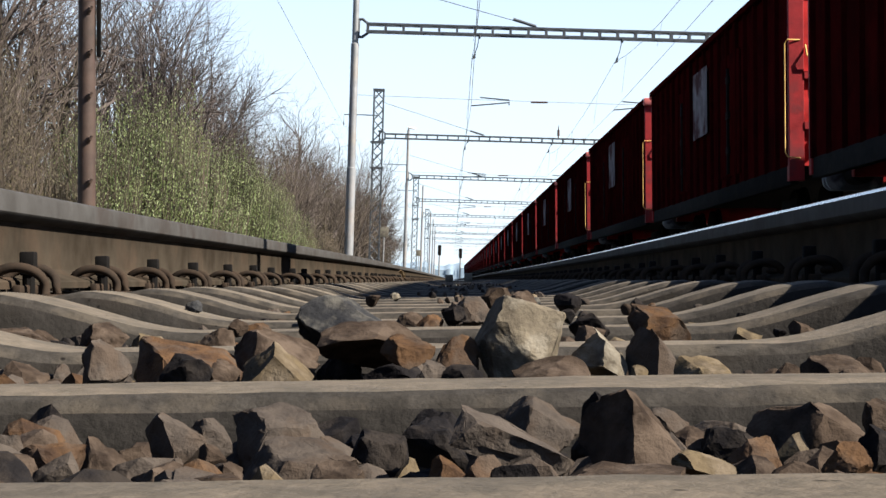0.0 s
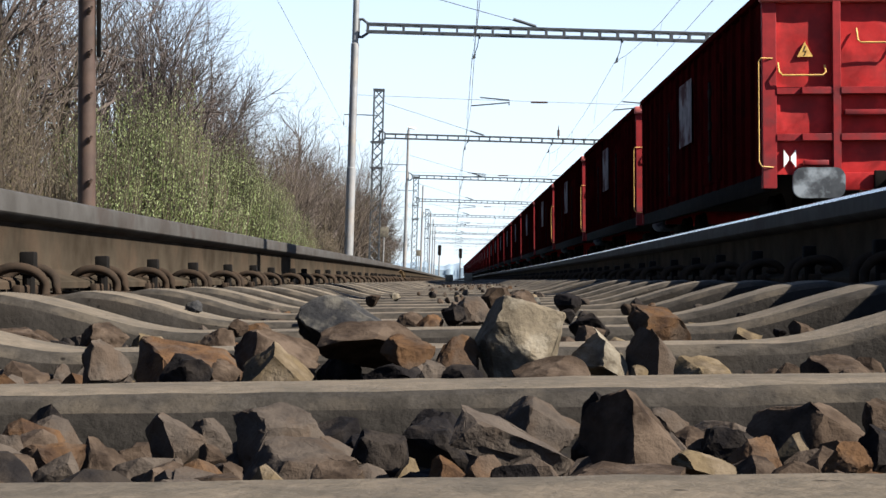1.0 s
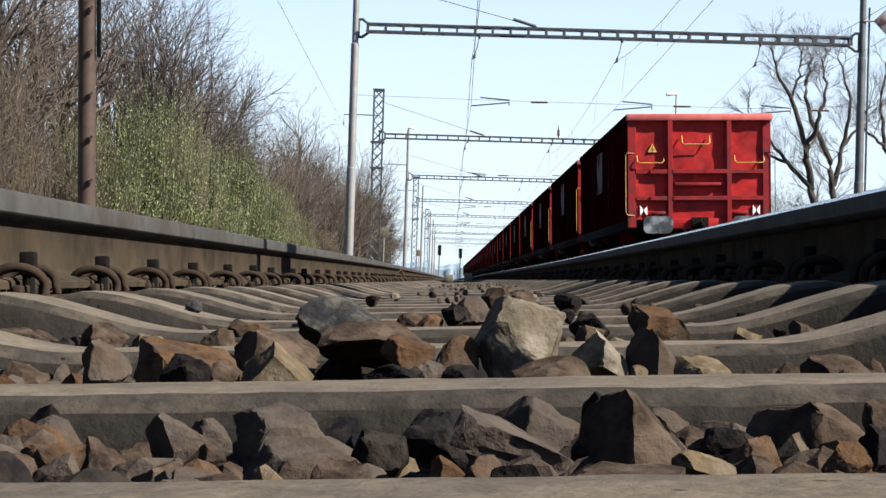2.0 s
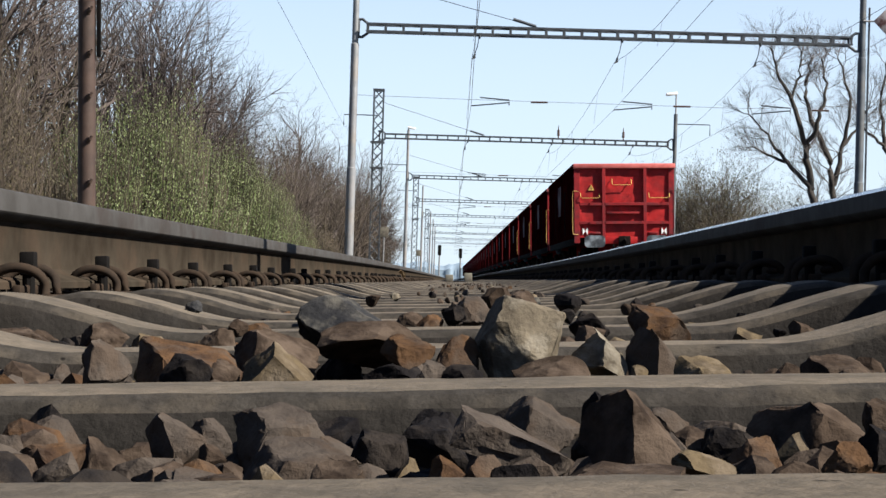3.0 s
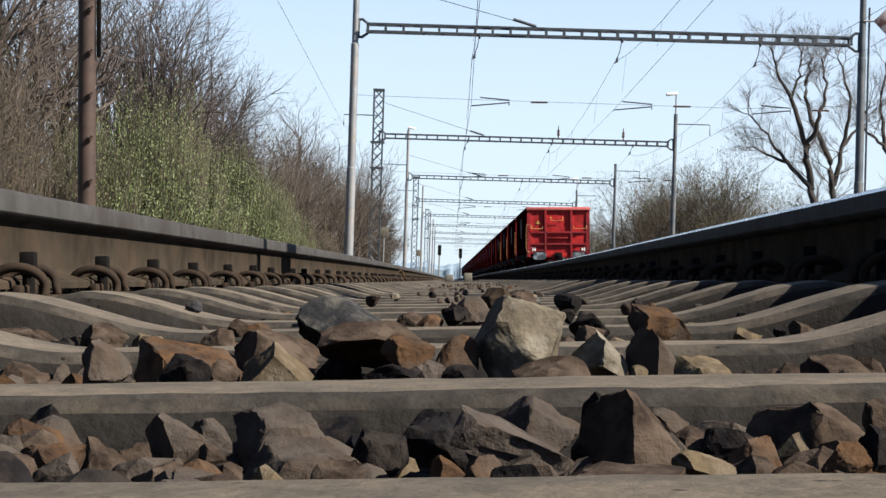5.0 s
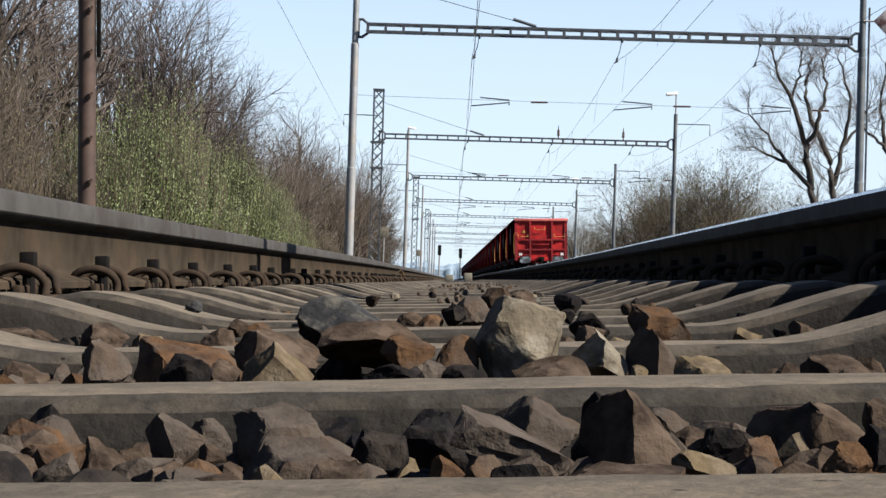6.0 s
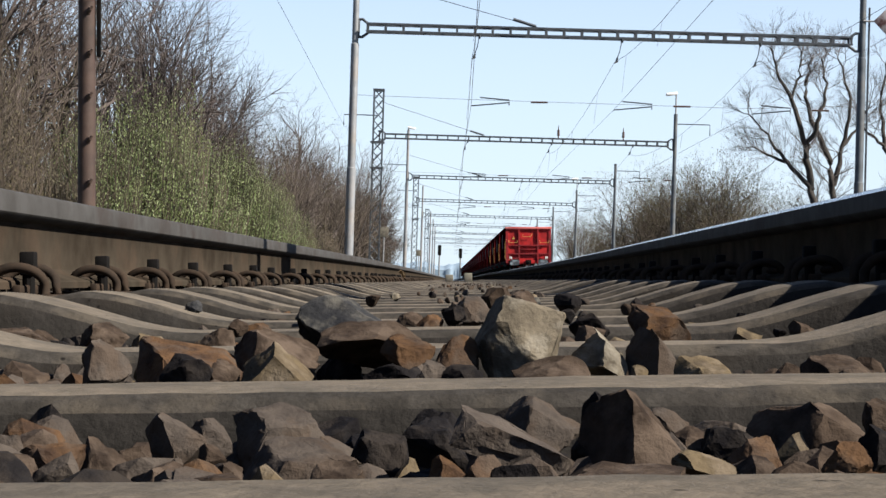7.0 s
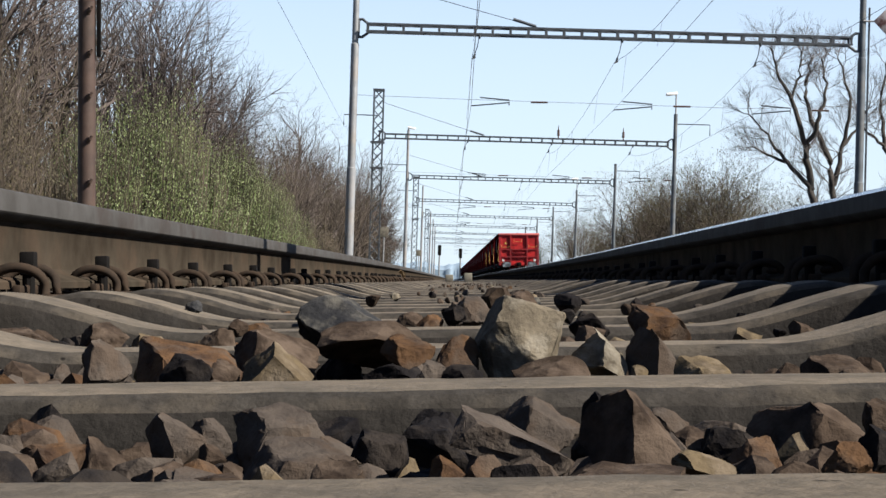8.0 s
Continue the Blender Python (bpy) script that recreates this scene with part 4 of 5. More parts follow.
        plate.matrix_basis = pose(xr + 0.79, -0.16, EYE_Z + 8.75, 0, 45, 0)
        bm = bmesh.new()
        tube(bm, [(xr, -0.1, EYE_Z + 8.75), (xr + 0.79, -0.13, EYE_Z + 8.75)], 0.03, 6)
        part("sign_bracket", bm, GALV, p)
    if y > 62:
        for x, s in ((xl, -1), (xr, 1)):
            bm = bmesh.new()
            tube(bm, [(x, 0, 8.95 + EYE_Z), (x + s * 1.9, 0, 8.95 + EYE_Z), (x + s * 1.9, 0, 8.35 + EYE_Z)], 0.03, 5)
            part("feeder_arm", bm, GIRDER, p)
    return p


def lamp(x, y, z0, z1, side):
    """Floodlight on a thin pole on top of a mast."""
    p = thing("yard_lamp", "thin pole lamp with a pale head on top of a mast", "lamp", "lamps on the masts", Matrix.Translation((x, y, EYE_Z)))
    bm = bmesh.new()
    tube(bm, [(0, 0, z0), (0, 0, z1)], 0.045, 6)
    part("pole", bm, GALV, p)
    bm = bmesh.new()
    box(bm, -0.32, 0.32, -0.15, 0.15, -0.08, 0.08, 0.05)
    hd = part("lamp_head", bm, WHITE, p, "pale lamp head")
    hd.matrix_basis = pose(side * 0.25, 0, z1 + 0.05, 0, 8 * side, 0)


def wires():
    ys = [16.4] + [q[0] for q in PORTALS]
    for i, (cx, who) in enumerate(CABLES):
        line = thing("overhead_line", "thin dark overhead contact and carrier wires with droppers", "overhead line", "overhead lines")
        line.empty_display_size = 1
        bm = bmesh.new()
        pts = [(cx - 0.18 + (0.2 if k % 2 else 0), y, 5.65 + EYE_Z) for k, y in enumerate(ys)]
        tube(bm, [(pts[0][0], -30, 5.65 + EYE_Z)] + pts, 0.007, 4)
        part("contact_wire", bm, WIRE, line)
        bm = bmesh.new()
        car, drops = [(cx, -30, 7.1 + EYE_Z)], []
        for a, b in zip(ys, ys[1:]):
            for k in range(8):
                u = k / 8
                z = 7.2 - 4 * 1.0 * u * (1 - u) + EYE_Z
                x = cx - (0.3 if i else 0.0) * math.sin(math.pi * u)
                car.append((x, a + (b - a) * u, z))
                if k in (1, 3, 5, 7) and a < 150:
                    drops.append((x - 0.1, a + (b - a) * u, z))
        tube(bm, car, 0.007, 4)
        part("carrier_wire", bm, WIRE, line)
        for x, y, z in drops:
            bm = bmesh.new()
            tube(bm, [(x + 0.1, y, z), (x, y, 5.65 + EYE_Z)], 0.004, 4)
            part("dropper", bm, WIRE, line)
    feed = thing("feeder_line", "thin dark feeder wire along the masts", "wire")
    bm = bmesh.new()
    tube(bm, [(-5.2, -20, 9.2), (-5.2, 16.4, 9.0), (-5.6, 60, 8.85), (-6.2, 101.2, 8.85), (-5.6, 144.5, 8.85), (-5.8, 402, 8.85)], 0.007, 4)
    part("wire", bm, WIRE, feed)


def rusty_mast():
    p = thing("rusty_mast", "rusty brown steel tube mast with climbing lugs", "mast", m=Matrix.Translation((-3.245, 16.4, 0)))
    bm = bmesh.new()
    tube(bm, [(0, 0, -0.2), (-0.36, 0, 12.0)], [0.080, 0.074], 20)
    part("tube", bm, RUSTY, p)
    lug = None
    for k in range(28):
        z = EYE_Z + 0.77 + 0.385 * (k - 1)
        if lug is None:
            bm = bmesh.new()
            tube(bm, [(0.0, -0.07, 0), (0.0, -0.115, 0.0), (0.012, -0.12, 0.03)], 0.014, 6)
            tube(bm, [(-0.012, -0.07, -0.03), (0.0, -0.10, 0.02)], 0.02, 6)
            lug = part("climbing_lug", bm, RUSTY, p)
        else:
            lug = again(lug, Matrix())
        lug.matrix_basis = pose(-0.36 * z / 12, 0, z, 0, 0, 25)
    bm = bmesh.new()
    box(bm, 0.015, 0.05, -0.02, 0.02, EYE_Z + 1.9, 11.0, 0.004)
    bar = part("conduit", bm, BLACK_IRON, p, "black flat conduit")
    bar.matrix_basis = pose(0.07, -0.01, 0, 0, -1.7, 0)


def signal(x, y, h):
    p = thing("railway_signal", "dark railway signal on a thin grey post", "signal", "signals", Matrix.Translation((x, y, 0)))
    bm = bmesh.new()
    tube(bm, [(0, 0, 0), (0, 0, h)], 0.09, 8)
    part("post", bm, GALV, p)
    bm = bmesh.new()
    box(bm, -0.22, 0.22, -0.32, -0.10, h - 1.3, h, 0.05)
    part("signal_head", bm, BLACK_IRON, p, "black signal head")


# ---- trees ----
def grow(r, verts, faces, start, way, length, radius, level, levels, spread, up, kids, leaves, sides=5, droop=0.0, thin=0.006):
    """One limb as a tapered tube, with its limbs."""
    steps = 5 if level < 2 else 3
    p, d = Vector(start), Vector(way).normalized()
    ring_before = None
    stations = []
    k_sides = sides if level == 0 else (4 if level == 1 else 3)
    for i in range(steps + 1):
        u = i / steps
        rad = radius * (1 - 0.75 * u)
        side = d.cross(Vector((0.3, 0.9, 0.2))).normalized()
        over = side.cross(d)
        ring = len(verts)
        for k in range(k_sides):
            a = k * math.tau / k_sides
            verts.append(tuple(p + (side * math.cos(a) + over * math.sin(a)) * rad))
        if ring_before is not None:
            for k in range(k_sides):
                k2 = (k + 1) % k_sides
                faces.append((ring_before + k, ring_before + k2, ring + k2, ring + k))
        ring_before = ring
        stations.append((p.copy(), d.copy(), rad))
        wander = 0.10 + 0.09 * level
        d = (d + Vector((r.gauss(0, wander), r.gauss(0, wander), r.gauss(0, wander) + up * 0.18 - droop * u))).normalized()
        p = p + d * (length / steps)
    if level >= levels:
        leaves.append((stations[-1][0], stations[-1][1]))
        leaves.append((stations[len(stations) // 2][0], stations[len(stations) // 2][1]))
        return
    n = kids[level]
    for k in range(n):
        u = 0.25 + 0.75 * (k + r.random()) / n
        i = min(int(u * steps), steps - 1)
        q, e, rad = stations[i]
        q = q.lerp(stations[i + 1][0], u * steps - i)
        out = Vector((r.gauss(0, 1), r.gauss(0, 1), r.gauss(0, 0.5)))
        out = (out - e * out.dot(e)).normalized()
        way2 = e * math.cos(spread) + out * math.sin(spread)
        grow(r, verts, faces, q, way2, length * r.uniform(0.45, 0.72) * (1.15 - 0.4 * u), max(rad * 0.6, thin), level + 1, levels, spread, up, kids, leaves, sides, droop, thin)


def mesh_raw(name, verts, faces, mat):
    me = bpy.data.meshes.new(name)
    me.from_pydata(verts, [], faces)
    me.materials.append(mat)
    return me


def leaf_faces(r, leaves, n, size, scatter):
    verts, faces = [], []
    for p, d in leaves:
        for k in range(n):
            c = p + Vector((r.gauss(0, scatter), r.gauss(0, scatter), r.gauss(0, scatter)))
            a = (d * 0.6 + Vector((r.gauss(0, 0.3), r.gauss(0, 0.3), 0.7 + r.gauss(0, 0.3)))).normalized()
            b = a.cross(Vector((r.gauss(0, 1), r.gauss(0, 1), r.gauss(0, 1)))).normalized()
            s = size * r.uniform(0.6, 1.3)
            i = len(verts)
            verts += [tuple(c), tuple(c + a * s * 0.5 + b * s * 0.13), tuple(c + a * s), tuple(c + a * s * 0.5 - b * s * 0.13)]
            faces.append((i, i + 1, i + 2, i + 3))
    return verts, faces


def tree(name, label, seed, height, trunks, levels, spread, up, kids, bark, twig, leaf=None, leaf_n=2, leaf_size=0.06, scatter=0.08, lean=0.12, thick=0.018, group="", category="tree", droop=0.0):
    r = random.Random(seed)
    t = thing(name, label, category, group)
    trunk_v, trunk_f, crown_v, crown_f, leaves = [], [], [], [], []
    for k in range(trunks):
        a = r.uniform(0, math.tau)
        tilt = lean * (0.3 + r.random()) if trunks > 1 else lean * 0.3
        way = Vector((math.cos(a) * tilt, math.sin(a) * tilt, 1))
        start = Vector((math.cos(a), math.sin(a), 0)) * (0.12 * trunks ** 0.5 * r.random()) + Vector((0, 0, -0.2))
        v, f = [], []
        grow(r, v, f, start, way, height * r.uniform(0.62, 0.8), height * thick, 0, levels, spread, up, kids, leaves, 7, droop)
        n0 = 6 * 7
        cut = 5 * 7
        base, base2 = len(trunk_v), len(crown_v)
        trunk_v += v[:n0]
        trunk_f += [tuple(i + base for i in q) for q in f[:cut]]
        crown_v += v[n0:]
        crown_f += [tuple(i - n0 + base2 for i in q) for q in f[cut:]]
    o = new("trunk", mesh_raw("trunk", trunk_v, trunk_f, bark))
    o.parent = t
    o = new("crown", mesh_raw("crown", crown_v, crown_f, twig))
    o.parent = t
    if leaf:
        o = new("foliage", mesh_raw("foliage", *leaf_faces(r, leaves, leaf_n, leaf_size, scatter), leaf))
        o.parent = t
    return t


def stand(kinds, places, seed):
    """Put copies of the given trees at (x, y, height factor)."""
    r = random.Random(seed)
    used = set()
    for x, y, k in places:
        t = kinds[r.randrange(len(kinds))]
        m = pose(x, y, 0, 0, 0, r.uniform(0, 360))
        if t.name not in used:
            used.add(t.name)
            t.matrix_basis = m
        else:
            t = copy_thing(t, m)
        t.scale = (k, k, k * r.uniform(0.92, 1.1))
    for t in kinds:
        if t.name not in used:
            for o in (*t.children, t):
                bpy.data.objects.remove(o)


def shoot_bush(name, label, seed, height, radius, shoots, per_shoot, bark, leaf, size, group, category="bush", bare=0.35):
    """A bush of upright shoots that fan out from its foot, leafy over their upper part."""
    r = random.Random(seed)
    t = thing(name, label, category, group)
    wood_v, wood_f, leaf_v, leaf_f = [], [], [], []
    clumps = [(r.uniform(0, math.tau), r.random() ** 0.6, r.uniform(0.78, 1.05)) for k in range(max(shoots // 9, 4))]
    for k in range(shoots):
        ca, cr, ch = clumps[k % len(clumps)]
        out = Vector((math.cos(ca) * cr * radius + r.gauss(0, 0.17), math.sin(ca) * cr * radius + r.gauss(0, 0.17), 0))
        q = min(out.length / radius, 1.0)
        tip = out + Vector((0, 0, height * ch * (1 - 0.55 * q * q) * r.uniform(0.86, 1.04)))
        foot = out * 0.35 + Vector((r.gauss(0, 0.12), r.gauss(0, 0.12), -0.1))
        mid = foot.lerp(tip, 0.55) + Vector((out.x * 0.16 + r.gauss(0, 0.08), out.y * 0.16 + r.gauss(0, 0.08), -0.05))
        ring = None
        for p, rad in ((foot, 0.016), (mid, 0.010), (tip, 0.004)):
            i = len(wood_v)
            wood_v += [(p.x + rad * c, p.y + rad * d, p.z) for c, d in ((1, 0), (-0.5, 0.87), (-0.5, -0.87))]
            if ring is not None:
                wood_f += [(ring + e, ring + (e + 1) % 3, i + (e + 1) % 3, i + e) for e in range(3)]
            ring = i
        for e in range(per_shoot):
            u = bare + (1 - bare) * (e + r.random()) / per_shoot
            p = foot.lerp(mid, u / 0.55) if u < 0.55 else mid.lerp(tip, (u - 0.55) / 0.45)
            axis = (tip - mid).normalized()
            away = Vector((r.gauss(0, 1), r.gauss(0, 1), r.gauss(0, 0.4))).normalized()
            way = (axis * 0.75 + away * 0.65).normalized()
            flat = way.cross(Vector((r.gauss(0, 1), r.gauss(0, 1), r.gauss(0, 1)))).normalized()
            n = size * r.uniform(0.6, 1.25) * (1.15 - 0.4 * u)
            c = p + away * 0.03
            i = len(leaf_v)
            leaf_v += [tuple(c), tuple(c + way * n * 0.45 + flat * n * 0.17), tuple(c + way * n), tuple(c + way * n * 0.45 - flat * n * 0.17)]
            leaf_f.append((i, i + 1, i + 2, i + 3))
    for part_name, v, f, mat in (("stem", wood_v, wood_f, bark), ("foliage", leaf_v, leaf_f, leaf)):
        o = new(part_name, mesh_raw(part_name, v, f, mat))
        o.parent = t
    return t


def limbed_tree(label, seed, x, y, limbs, twig_length=1.6, twigs=9):
    """An old tree: main limbs as bent tapered tubes (points across, along, up from its foot), each with twigs of two orders."""
    r = random.Random(seed)
    t = thing("bare_tree", label, "tree", "old bare trees", Matrix.Translation((x, y, 0)))
    bm = bmesh.new()
    verts, faces, ends = [], [], []
    for r0, r1, pts in limbs:
        pts = [Vector(p) for p in pts]
        fine = []
        for a, b in zip(pts, pts[1:]):
            for k in range(5):
                fine.append(a.lerp(b, k / 5) + Vector((r.gauss(0, 0.05), r.gauss(0, 0.05), 0)))
        fine.append(pts[-1])
        n = len(fine) - 1
        tube(bm, fine, [r0 + (r1 - r0) * k / n for k in range(n + 1)], 7)
        for k in range(int(n * 0.3), n + 1):
            for e in range(r.choice((1, 1, 2)) if k < n else 4):
                d = (fine[k] - fine[k - 1]).normalized()
                out = Vector((r.gauss(0, 1), r.gauss(0, 1), r.gauss(0.25, 0.5)))
                out = (out - d * out.dot(d)).normalized()
                grow(r, verts, faces, fine[k], d * 0.65 + out * 0.8, twig_length * r.uniform(0.5, 1.1), 0.015 + 0.10 * r1, 1, 3, 0.5, 0.6, (0, twigs, 6), ends, 5, 0.0, 0.0042)
    part("trunk", bm, BARK_DARK, t, "dark furrowed trunk and limbs", 60)
    o = new("crown", mesh_raw("crown", verts, faces, TWIG_GREY))
    o.parent = t
    return t


def vegetation():
    r = random.Random(11)
    bare = [tree("bare_tree", "leafless grey-brown tree with fine twigs beside the line", 20 + k, 10.0, 3, 3, 0.50, 0.5, (8, 7, 6), BARK_DARK, TWIG, group="bare trees", thick=0.016, lean=0.34) for k in range(3)]
    scrub = [tree("bare_shrub", "leafless brown shrub with dense upright stems", 40 + k, 5.0, 9, 2, 0.42, 0.5, (6, 5), TWIG_TAN, TWIG_TAN, BUD, 2, 0.06, 0.09, 0.35, 0.007, "bare shrubs", "shrub") for k in range(3)]
    stand(bare, [(-9.7 - r.uniform(0, 4) - 0.02 * (y - 30), y + r.uniform(-2, 2), r.uniform(0.85, 1.1)) for y in range(36, 74, 5)]
          + [(-8 - r.uniform(0, 8), y + r.uniform(-3, 3), r.uniform(0.7, 0.9)) for y in range(74, 260, 8)]
          + [(-8.6, 52, 0.85), (-9.0, 58, 0.85), (-10.8, 46, 0.95), (-9.0, 70, 0.7)]
          + [(-7.4, 94, 0.62), (-8.0, 88, 0.6), (-6.9, 114, 0.72), (-8.3, 82, 0.6), (-7.6, 106, 0.78), (-8.4, 112, 0.9), (-7.9, 119, 0.88), (-7.2, 126, 0.82), (-8.8, 100, 0.85), (-7.4, 140, 0.9), (-7.0, 152, 0.85)]
          # unseen trees added beside and behind the eye to block low sky light
          + [(-9 - r.uniform(0, 6), y, r.uniform(0.8, 1.1)) for y in range(-60, 20, 8)]
          + [(20 + r.uniform(0, 8), y, r.uniform(0.8, 1.0)) for y in range(-60, 50, 8)]
          + [(x, -75 + r.uniform(-5, 5), 1.1) for x in (-5, 1, 6, 11, 15)], 1)
    stand(scrub, [(-7.2 - r.uniform(0, 2.5), y + r.uniform(-1, 1), r.uniform(0.6, 0.85)) for y in range(28, 37, 2)]
          + [(-8.4, 35, 0.95), (-9.8, 40, 1.1), (-10.2, 44, 1.1)]
          + [(-6.5 - r.uniform(0, 3.5), y, r.uniform(0.8, 1.1)) for y in range(56, 76, 3)]
          + [(-6 - r.uniform(0, 4), y, r.uniform(0.9, 1.4)) for y in range(76, 210, 5)]
          # unseen shrubs added out of view for the same screening
          + [(-7 - r.uniform(0, 4), y, 1.2) for y in range(-50, 20, 5)] + [(19 + r.uniform(0, 4), y, 1.2) for y in range(-50, 60, 5)]
          + [(x, -70, 1.3) for x in range(-6, 18, 3)], 2)
    willow = [shoot_bush("willow_bush", "bushy willow with fresh yellow-green spring leaves", 60 + k, 4.6, 1.5, 330, 46, TWIG_TAN, LEAF, 0.082, "willow bushes") for k in range(3)]
    stand(willow, [(-8.0, 40.5, 1.05), (-7.3, 42.5, 1.10), (-6.75, 44.5, 1.06), (-6.2, 47, 0.97), (-5.75, 49.5, 0.87), (-5.25, 51.5, 0.75), (-4.85, 54, 0.62), (-8.7, 44, 1.06), (-7.7, 47.5, 1.08),
                   (-6.9, 51, 0.98), (-6.1, 55, 0.86), (-5.5, 57, 0.72)], 3)
    olive = [shoot_bush("olive_shrub", "olive-brown budding shrub with a tangle of thin stems", 66 + k, 2.9, 1.2, 220, 22, TWIG_TAN, BUD, 0.075, "budding shrubs", "shrub", 0.2) for k in range(2)]
    stand(olive, [(-7.4, 37.5, 0.62), (-6.7, 39.5, 0.58), (-6.1, 41.5, 0.5), (-8.4, 36.5, 0.95), (-7.4, 34.5, 0.8), (-7.0, 32.5, 0.8), (-8.0, 32, 1.05), (-5.7, 45, 0.6), (-4.9, 60, 0.9), (-5.4, 64, 1.0), (-5.0, 70, 0.9)], 6)
    limbed_tree("tall leafless dark-limbed tree behind the masts", 81, 17.3, 88,
                [(0.22, 0.16, ((0, 0, -0.2), (0.05, 0, 2.4), (-0.05, 0, 4.7), (-0.45, 0.1, 7.3))),
                 (0.14, 0.035, ((-0.45, 0.1, 7.3), (-1.3, -0.2, 9.6), (-1.9, -0.1, 10.8), (-2.3, 0.1, 12.1))),
                 (0.13, 0.03, ((-0.1, 0, 5.3), (-1.25, 0.4, 6.6), (-2.2, 0.2, 7.7), (-3.2, 0.5, 8.9))),
                 (0.13, 0.04, ((-0.45, 0.1, 7.3), (0.0, -0.5, 8.8), (0.3, -0.4, 10.1), (0.1, -0.2, 11.6))),
                 (0.09, 0.03, ((-1.25, 0.4, 6.6), (-2.1, 1.0, 7.0), (-2.9, 1.2, 7.4))),
                 (0.08, 0.03, ((-1.3, -0.2, 9.6), (-0.9, 0.3, 10.8), (-0.8, 0.2, 12.0)))])
    limbed_tree("tall leafless dark-limbed tree behind the masts", 82, 18.45, 89,
                [(0.20, 0.14, ((0, 0, -0.2), (0.0, 0, 2.8), (-0.05, 0, 4.9), (-0.25, 0, 6.7))),
                 (0.15, 0.05, ((-0.25, 0, 6.7), (-1.25, 0.3, 8.8), (-1.5, 0.5, 10.2), (-1.2, 0.3, 11.8))),
                 (0.14, 0.04, ((-0.05, 0, 5.6), (0.35, 0.2, 7.5), (0.65, -0.2, 9.8), (-0.1, -0.4, 11.7))),
                 (0.09, 0.03, ((0.35, 0.2, 7.5), (1.2, 0.6, 8.6), (1.7, 0.5, 9.7)))])
    limbed_tree("tall leafless tree with spreading limbs behind the masts", 83, 22.3, 90,
                [(0.24, 0.17, ((0, 0, -0.2), (-0.1, 0, 3.0), (-0.3, 0, 5.4))),
                 (0.15, 0.04, ((-0.3, 0, 5.4), (-1.2, 0.2, 7.6), (-1.5, 0.3, 9.8), (-1.1, 0.1, 12.2))),
                 (0.14, 0.04, ((-0.3, 0, 5.4), (0.5, 0.4, 7.6), (0.7, 0.2, 10.0), (0.4, 0.3, 12.4))),
                 (0.09, 0.03, ((-1.2, 0.2, 7.6), (-2.1, 0.1, 8.3), (-2.6, 0.3, 9.4)))])
    budding = [tree("budding_tree", "spring tree with a haze of yellow-brown buds", 90 + k, 9.5, 4, 3, 0.62, 0.3, (8, 7, 5), BARK_DARK, TWIG_TAN, BUD, 2, 0.13, 0.15, 0.35, group="budding trees", thick=0.013) for k in range(3)]
    stand(budding, [(15.2, 150, 0.98), (16.4, 147, 0.95), (18.0, 141, 0.98), (19.3, 138, 1.02), (20.6, 143, 0.95), (17.2, 160, 0.95), (14.9, 232, 1.0), (15.8, 226, 0.9), (13.9, 300, 0.9), (21.8, 130, 0.8), (23.4, 128, 0.85), (17.0, 152, 0.9), (19.8, 150, 1.0), (22.8, 165, 0.95), (25.5, 160, 0.95)]
          + [(19 + r.uniform(0, 10), y, r.uniform(0.8, 1.05)) for y in range(165, 330, 11)], 5)


def far_ridge():
    """Wooded rise at the end of the line; distance haze is painted into its colour."""
    bm = bmesh.new()
    rows = []
    for k in range(401):
        x = -500 + 2.5 * k
        h = 13 + 7 * noise.noise((x * 0.01, 2, 0)) + 4 * noise.noise((x * 0.06, 5, 0)) + 2.5 * noise.noise((x * 0.3, 8, 0))
        rows.append([bm.verts.new((x, 1500, -2)), bm.verts.new((x, 1500 + 3 * noise.noise((x * 0.2, 0, 0)), h * 0.7)), bm.verts.new((x, 1508, h)), bm.verts.new((x, 1530, -2))])
    for a, b in zip(rows, rows[1:]):
        for k in range(3):
            bm.faces.new((a[k], b[k], b[k + 1], a[k + 1]))
    single("backdrop", bm, DISTANCE, "wooded rise far down the line, hazed pale blue-grey in its colour", "hills", kind="structure", smooth=60)


def marker_block(x, y, w, h, label):
    bm = bmesh.new()
    box(bm, -w / 2, w / 2, -0.10, 0.10, 0, h, 0.015)
    single("marker_block", bm, BOARD, label, "block", "blocks in the track", m=TRACK @ Matrix.Translation((x, y, -0.075)))


def dry_leaf(x, y, z):
    """A curled dead leaf caught on the fastenings."""
    bm = bmesh.new()
    rows = []
    for i in range(7):
        u = i / 6
        half = 0.030 * math.sin(math.pi * (0.08 + 0.84 * u))
        rows.append([bm.verts.new((half * v, -0.045 + 0.09 * u, 0.035 * abs(v) ** 1.5 + 0.022 * math.sin(2.6 * u))) for v in (-1, -0.5, 0, 0.5, 1)])
    for a, b in zip(rows, rows[1:]):
        for k in range(4):
            bm.faces.new((a[k], a[k + 1], b[k + 1], b[k]))
    bmesh.ops.solidify(bm, geom=bm.faces[:], thickness=0.0015)
    single("dry_leaf", bm, DRY_LEAF, "curled tan dead leaf caught on the rail clips", "leaf", m=TRACK @ pose(x, y, z, 35, 20, 60), smooth=60)


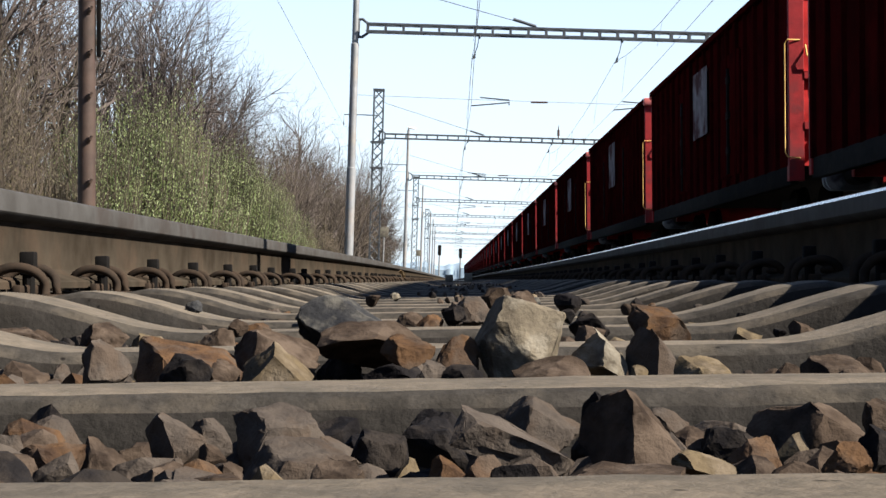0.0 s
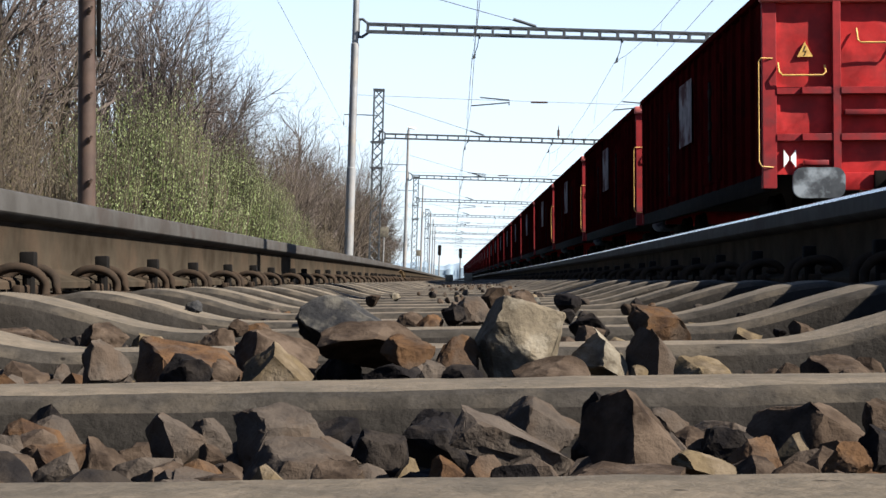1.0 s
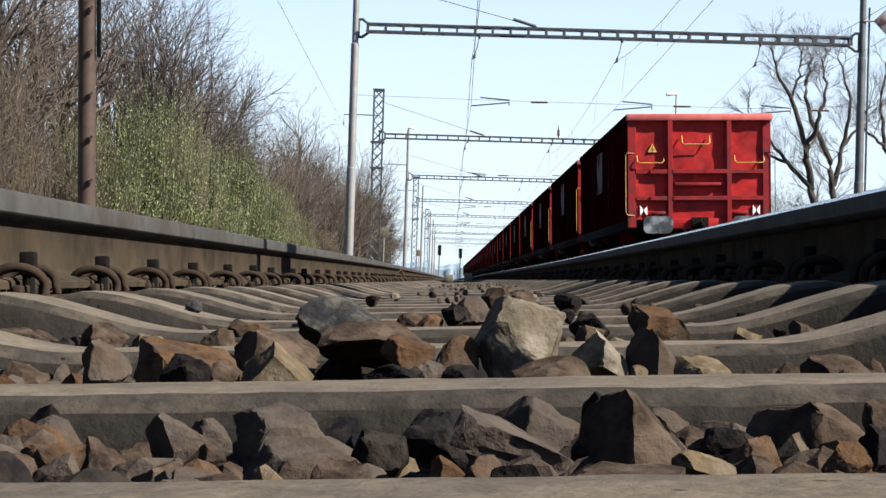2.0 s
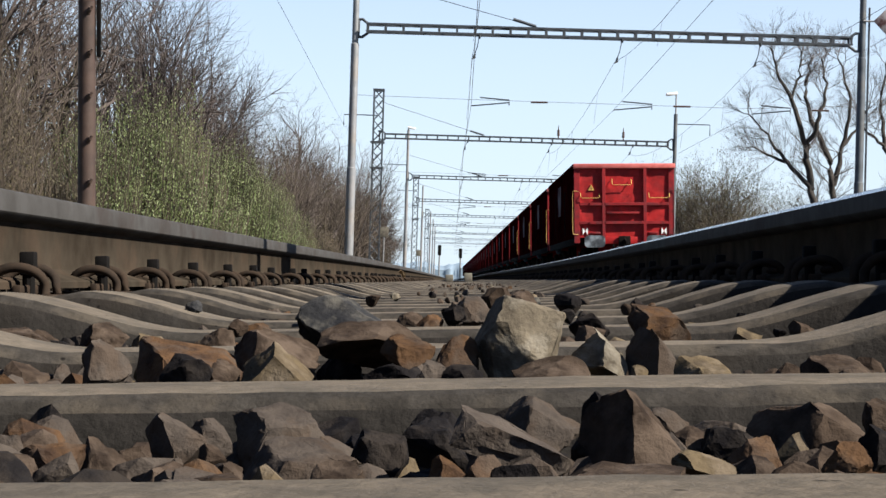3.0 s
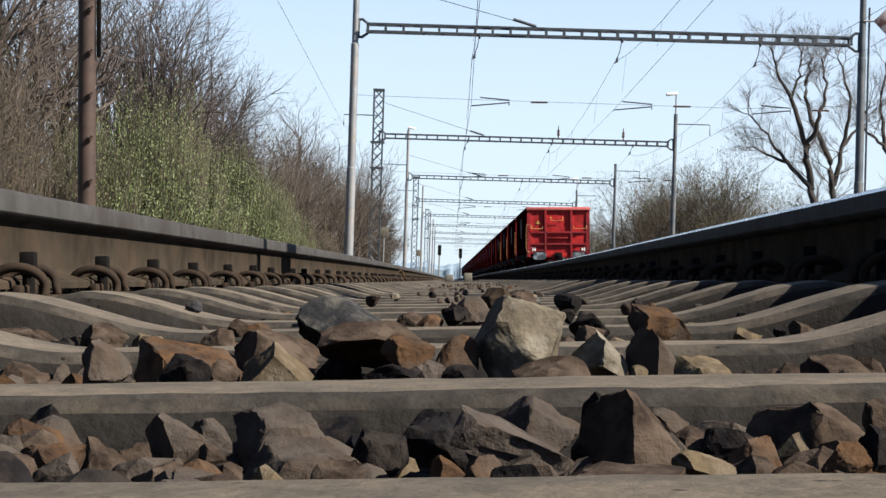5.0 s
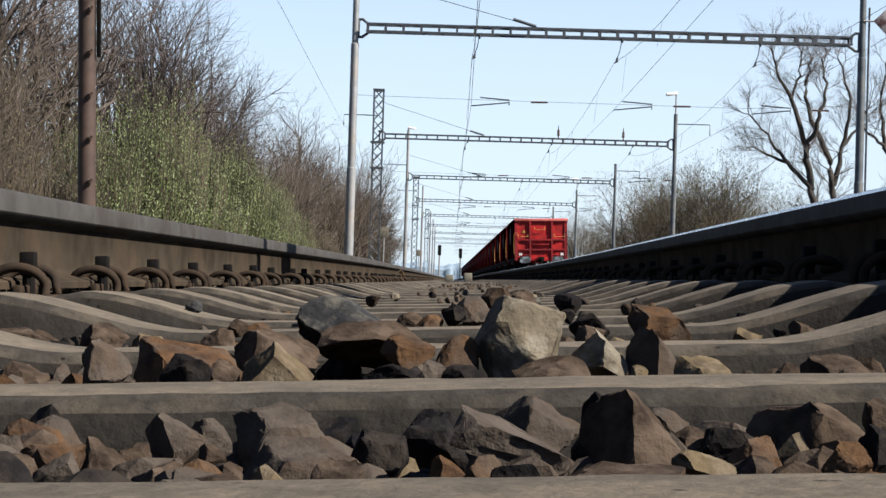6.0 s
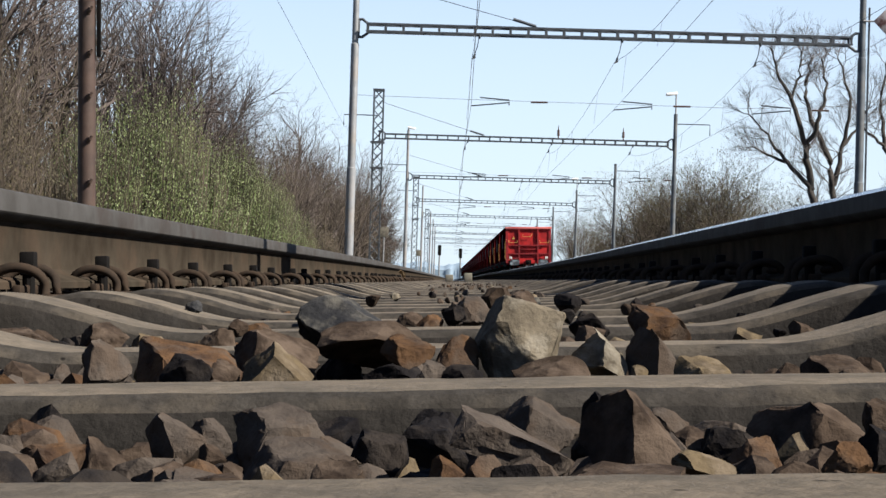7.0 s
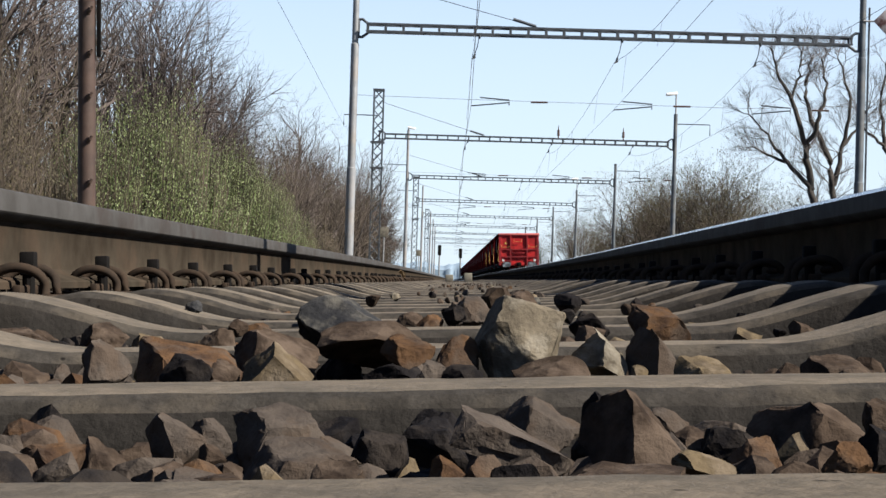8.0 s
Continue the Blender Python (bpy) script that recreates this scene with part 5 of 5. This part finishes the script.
def side_post():
    """Line-side post whose shadow crosses the near track."""
    p = thing("line_side_post", "grey steel post and pipe standing between the tracks", "post", m=TRACK @ Matrix.Translation((2.35, 6.32, -0.16)))
    bm = bmesh.new()
    box(bm, -0.06, 0.06, -0.17, 0.17, 0, 4.6, 0.01)
    part("post", bm, GALV, p)
    bm = bmesh.new()
    tube(bm, [(0, -0.95, 0), (0, -0.95, 4.4)], 0.05, 10)
    part("pipe", bm, GALV, p)
    bm = bmesh.new()
    box(bm, -0.08, 0.08, -1.05, 0.2, -0.05, 0.05, 0.01)
    part("foot_plate", bm, GALV, p)


def board(x, y, z, w, h, label):
    p = thing("line_side_board", label, "sign", "line-side boards", Matrix.Translation((x, y, 0)))
    bm = bmesh.new()
    box(bm, -w / 2, w / 2, -0.03, 0.0, EYE_Z + z - h / 2, EYE_Z + z + h / 2, 0.008)
    part("plate", bm, BOARD, p)
    bm = bmesh.new()
    tube(bm, [(0, 0.04, 0), (0, 0.04, EYE_Z + z)], 0.04, 6)
    part("post", bm, GALV, p)


# ---- build ----
ground()
ballast_bed()
near_track()
train_track()
place_stones()
loose_ballast()
train()
for q in PORTALS:
    portal(*q)
lamp(12.1, 101.2, 9.4, 10.55, -1)
lamp(-3.73, 144.5, 11.4, 11.8, 1)
lamp(12.5, 187.0, 9.4, 10.6, -1)
wires()
rusty_mast()
signal(-1.6, 230, 4.8)
signal(1.1, 245, 4.7)
far_ridge()
marker_block(0.42, 46, 0.20, 0.24, "small pale concrete block between the rails")
marker_block(-0.06, 52, 0.22, 0.22, "small tan concrete block between the rails")
side_post()
dry_leaf(-0.50, 18.0, 0.035)
board(-3.75, 100.2, 2.5, 0.48, 0.55, "pale square board on a thin post by the masts")
board(-2.75, 150, 2.1, 0.42, 0.5, "small pale board on a thin post by the masts")
vegetation()


def motions():
    """The train runs away at a steady pace."""
    def along(y):
        return TRACK @ pose(train_line(y), y, 0, 0, 0, math.degrees(TRAIN_TURN))
    for k, w in enumerate(wagons):
        rows = [(t, along(START - 0.54 + k * W_LEN + SPEED * t)) for t in (0.0, 2.0, 4.0, 6.0, 8.0)]
        walk(w, rows)
        if k < 2:
            for o in w.children:
                if o.name.startswith("wheelset"):
                    at = o.matrix_basis.translation.copy()
                    walk(o, [(f / 30, Matrix.Translation(at) @ pose(0, 0, 0, -math.degrees(SPEED * f / 30 / 0.46), 0, 0)) for f in range(241)])


motions()
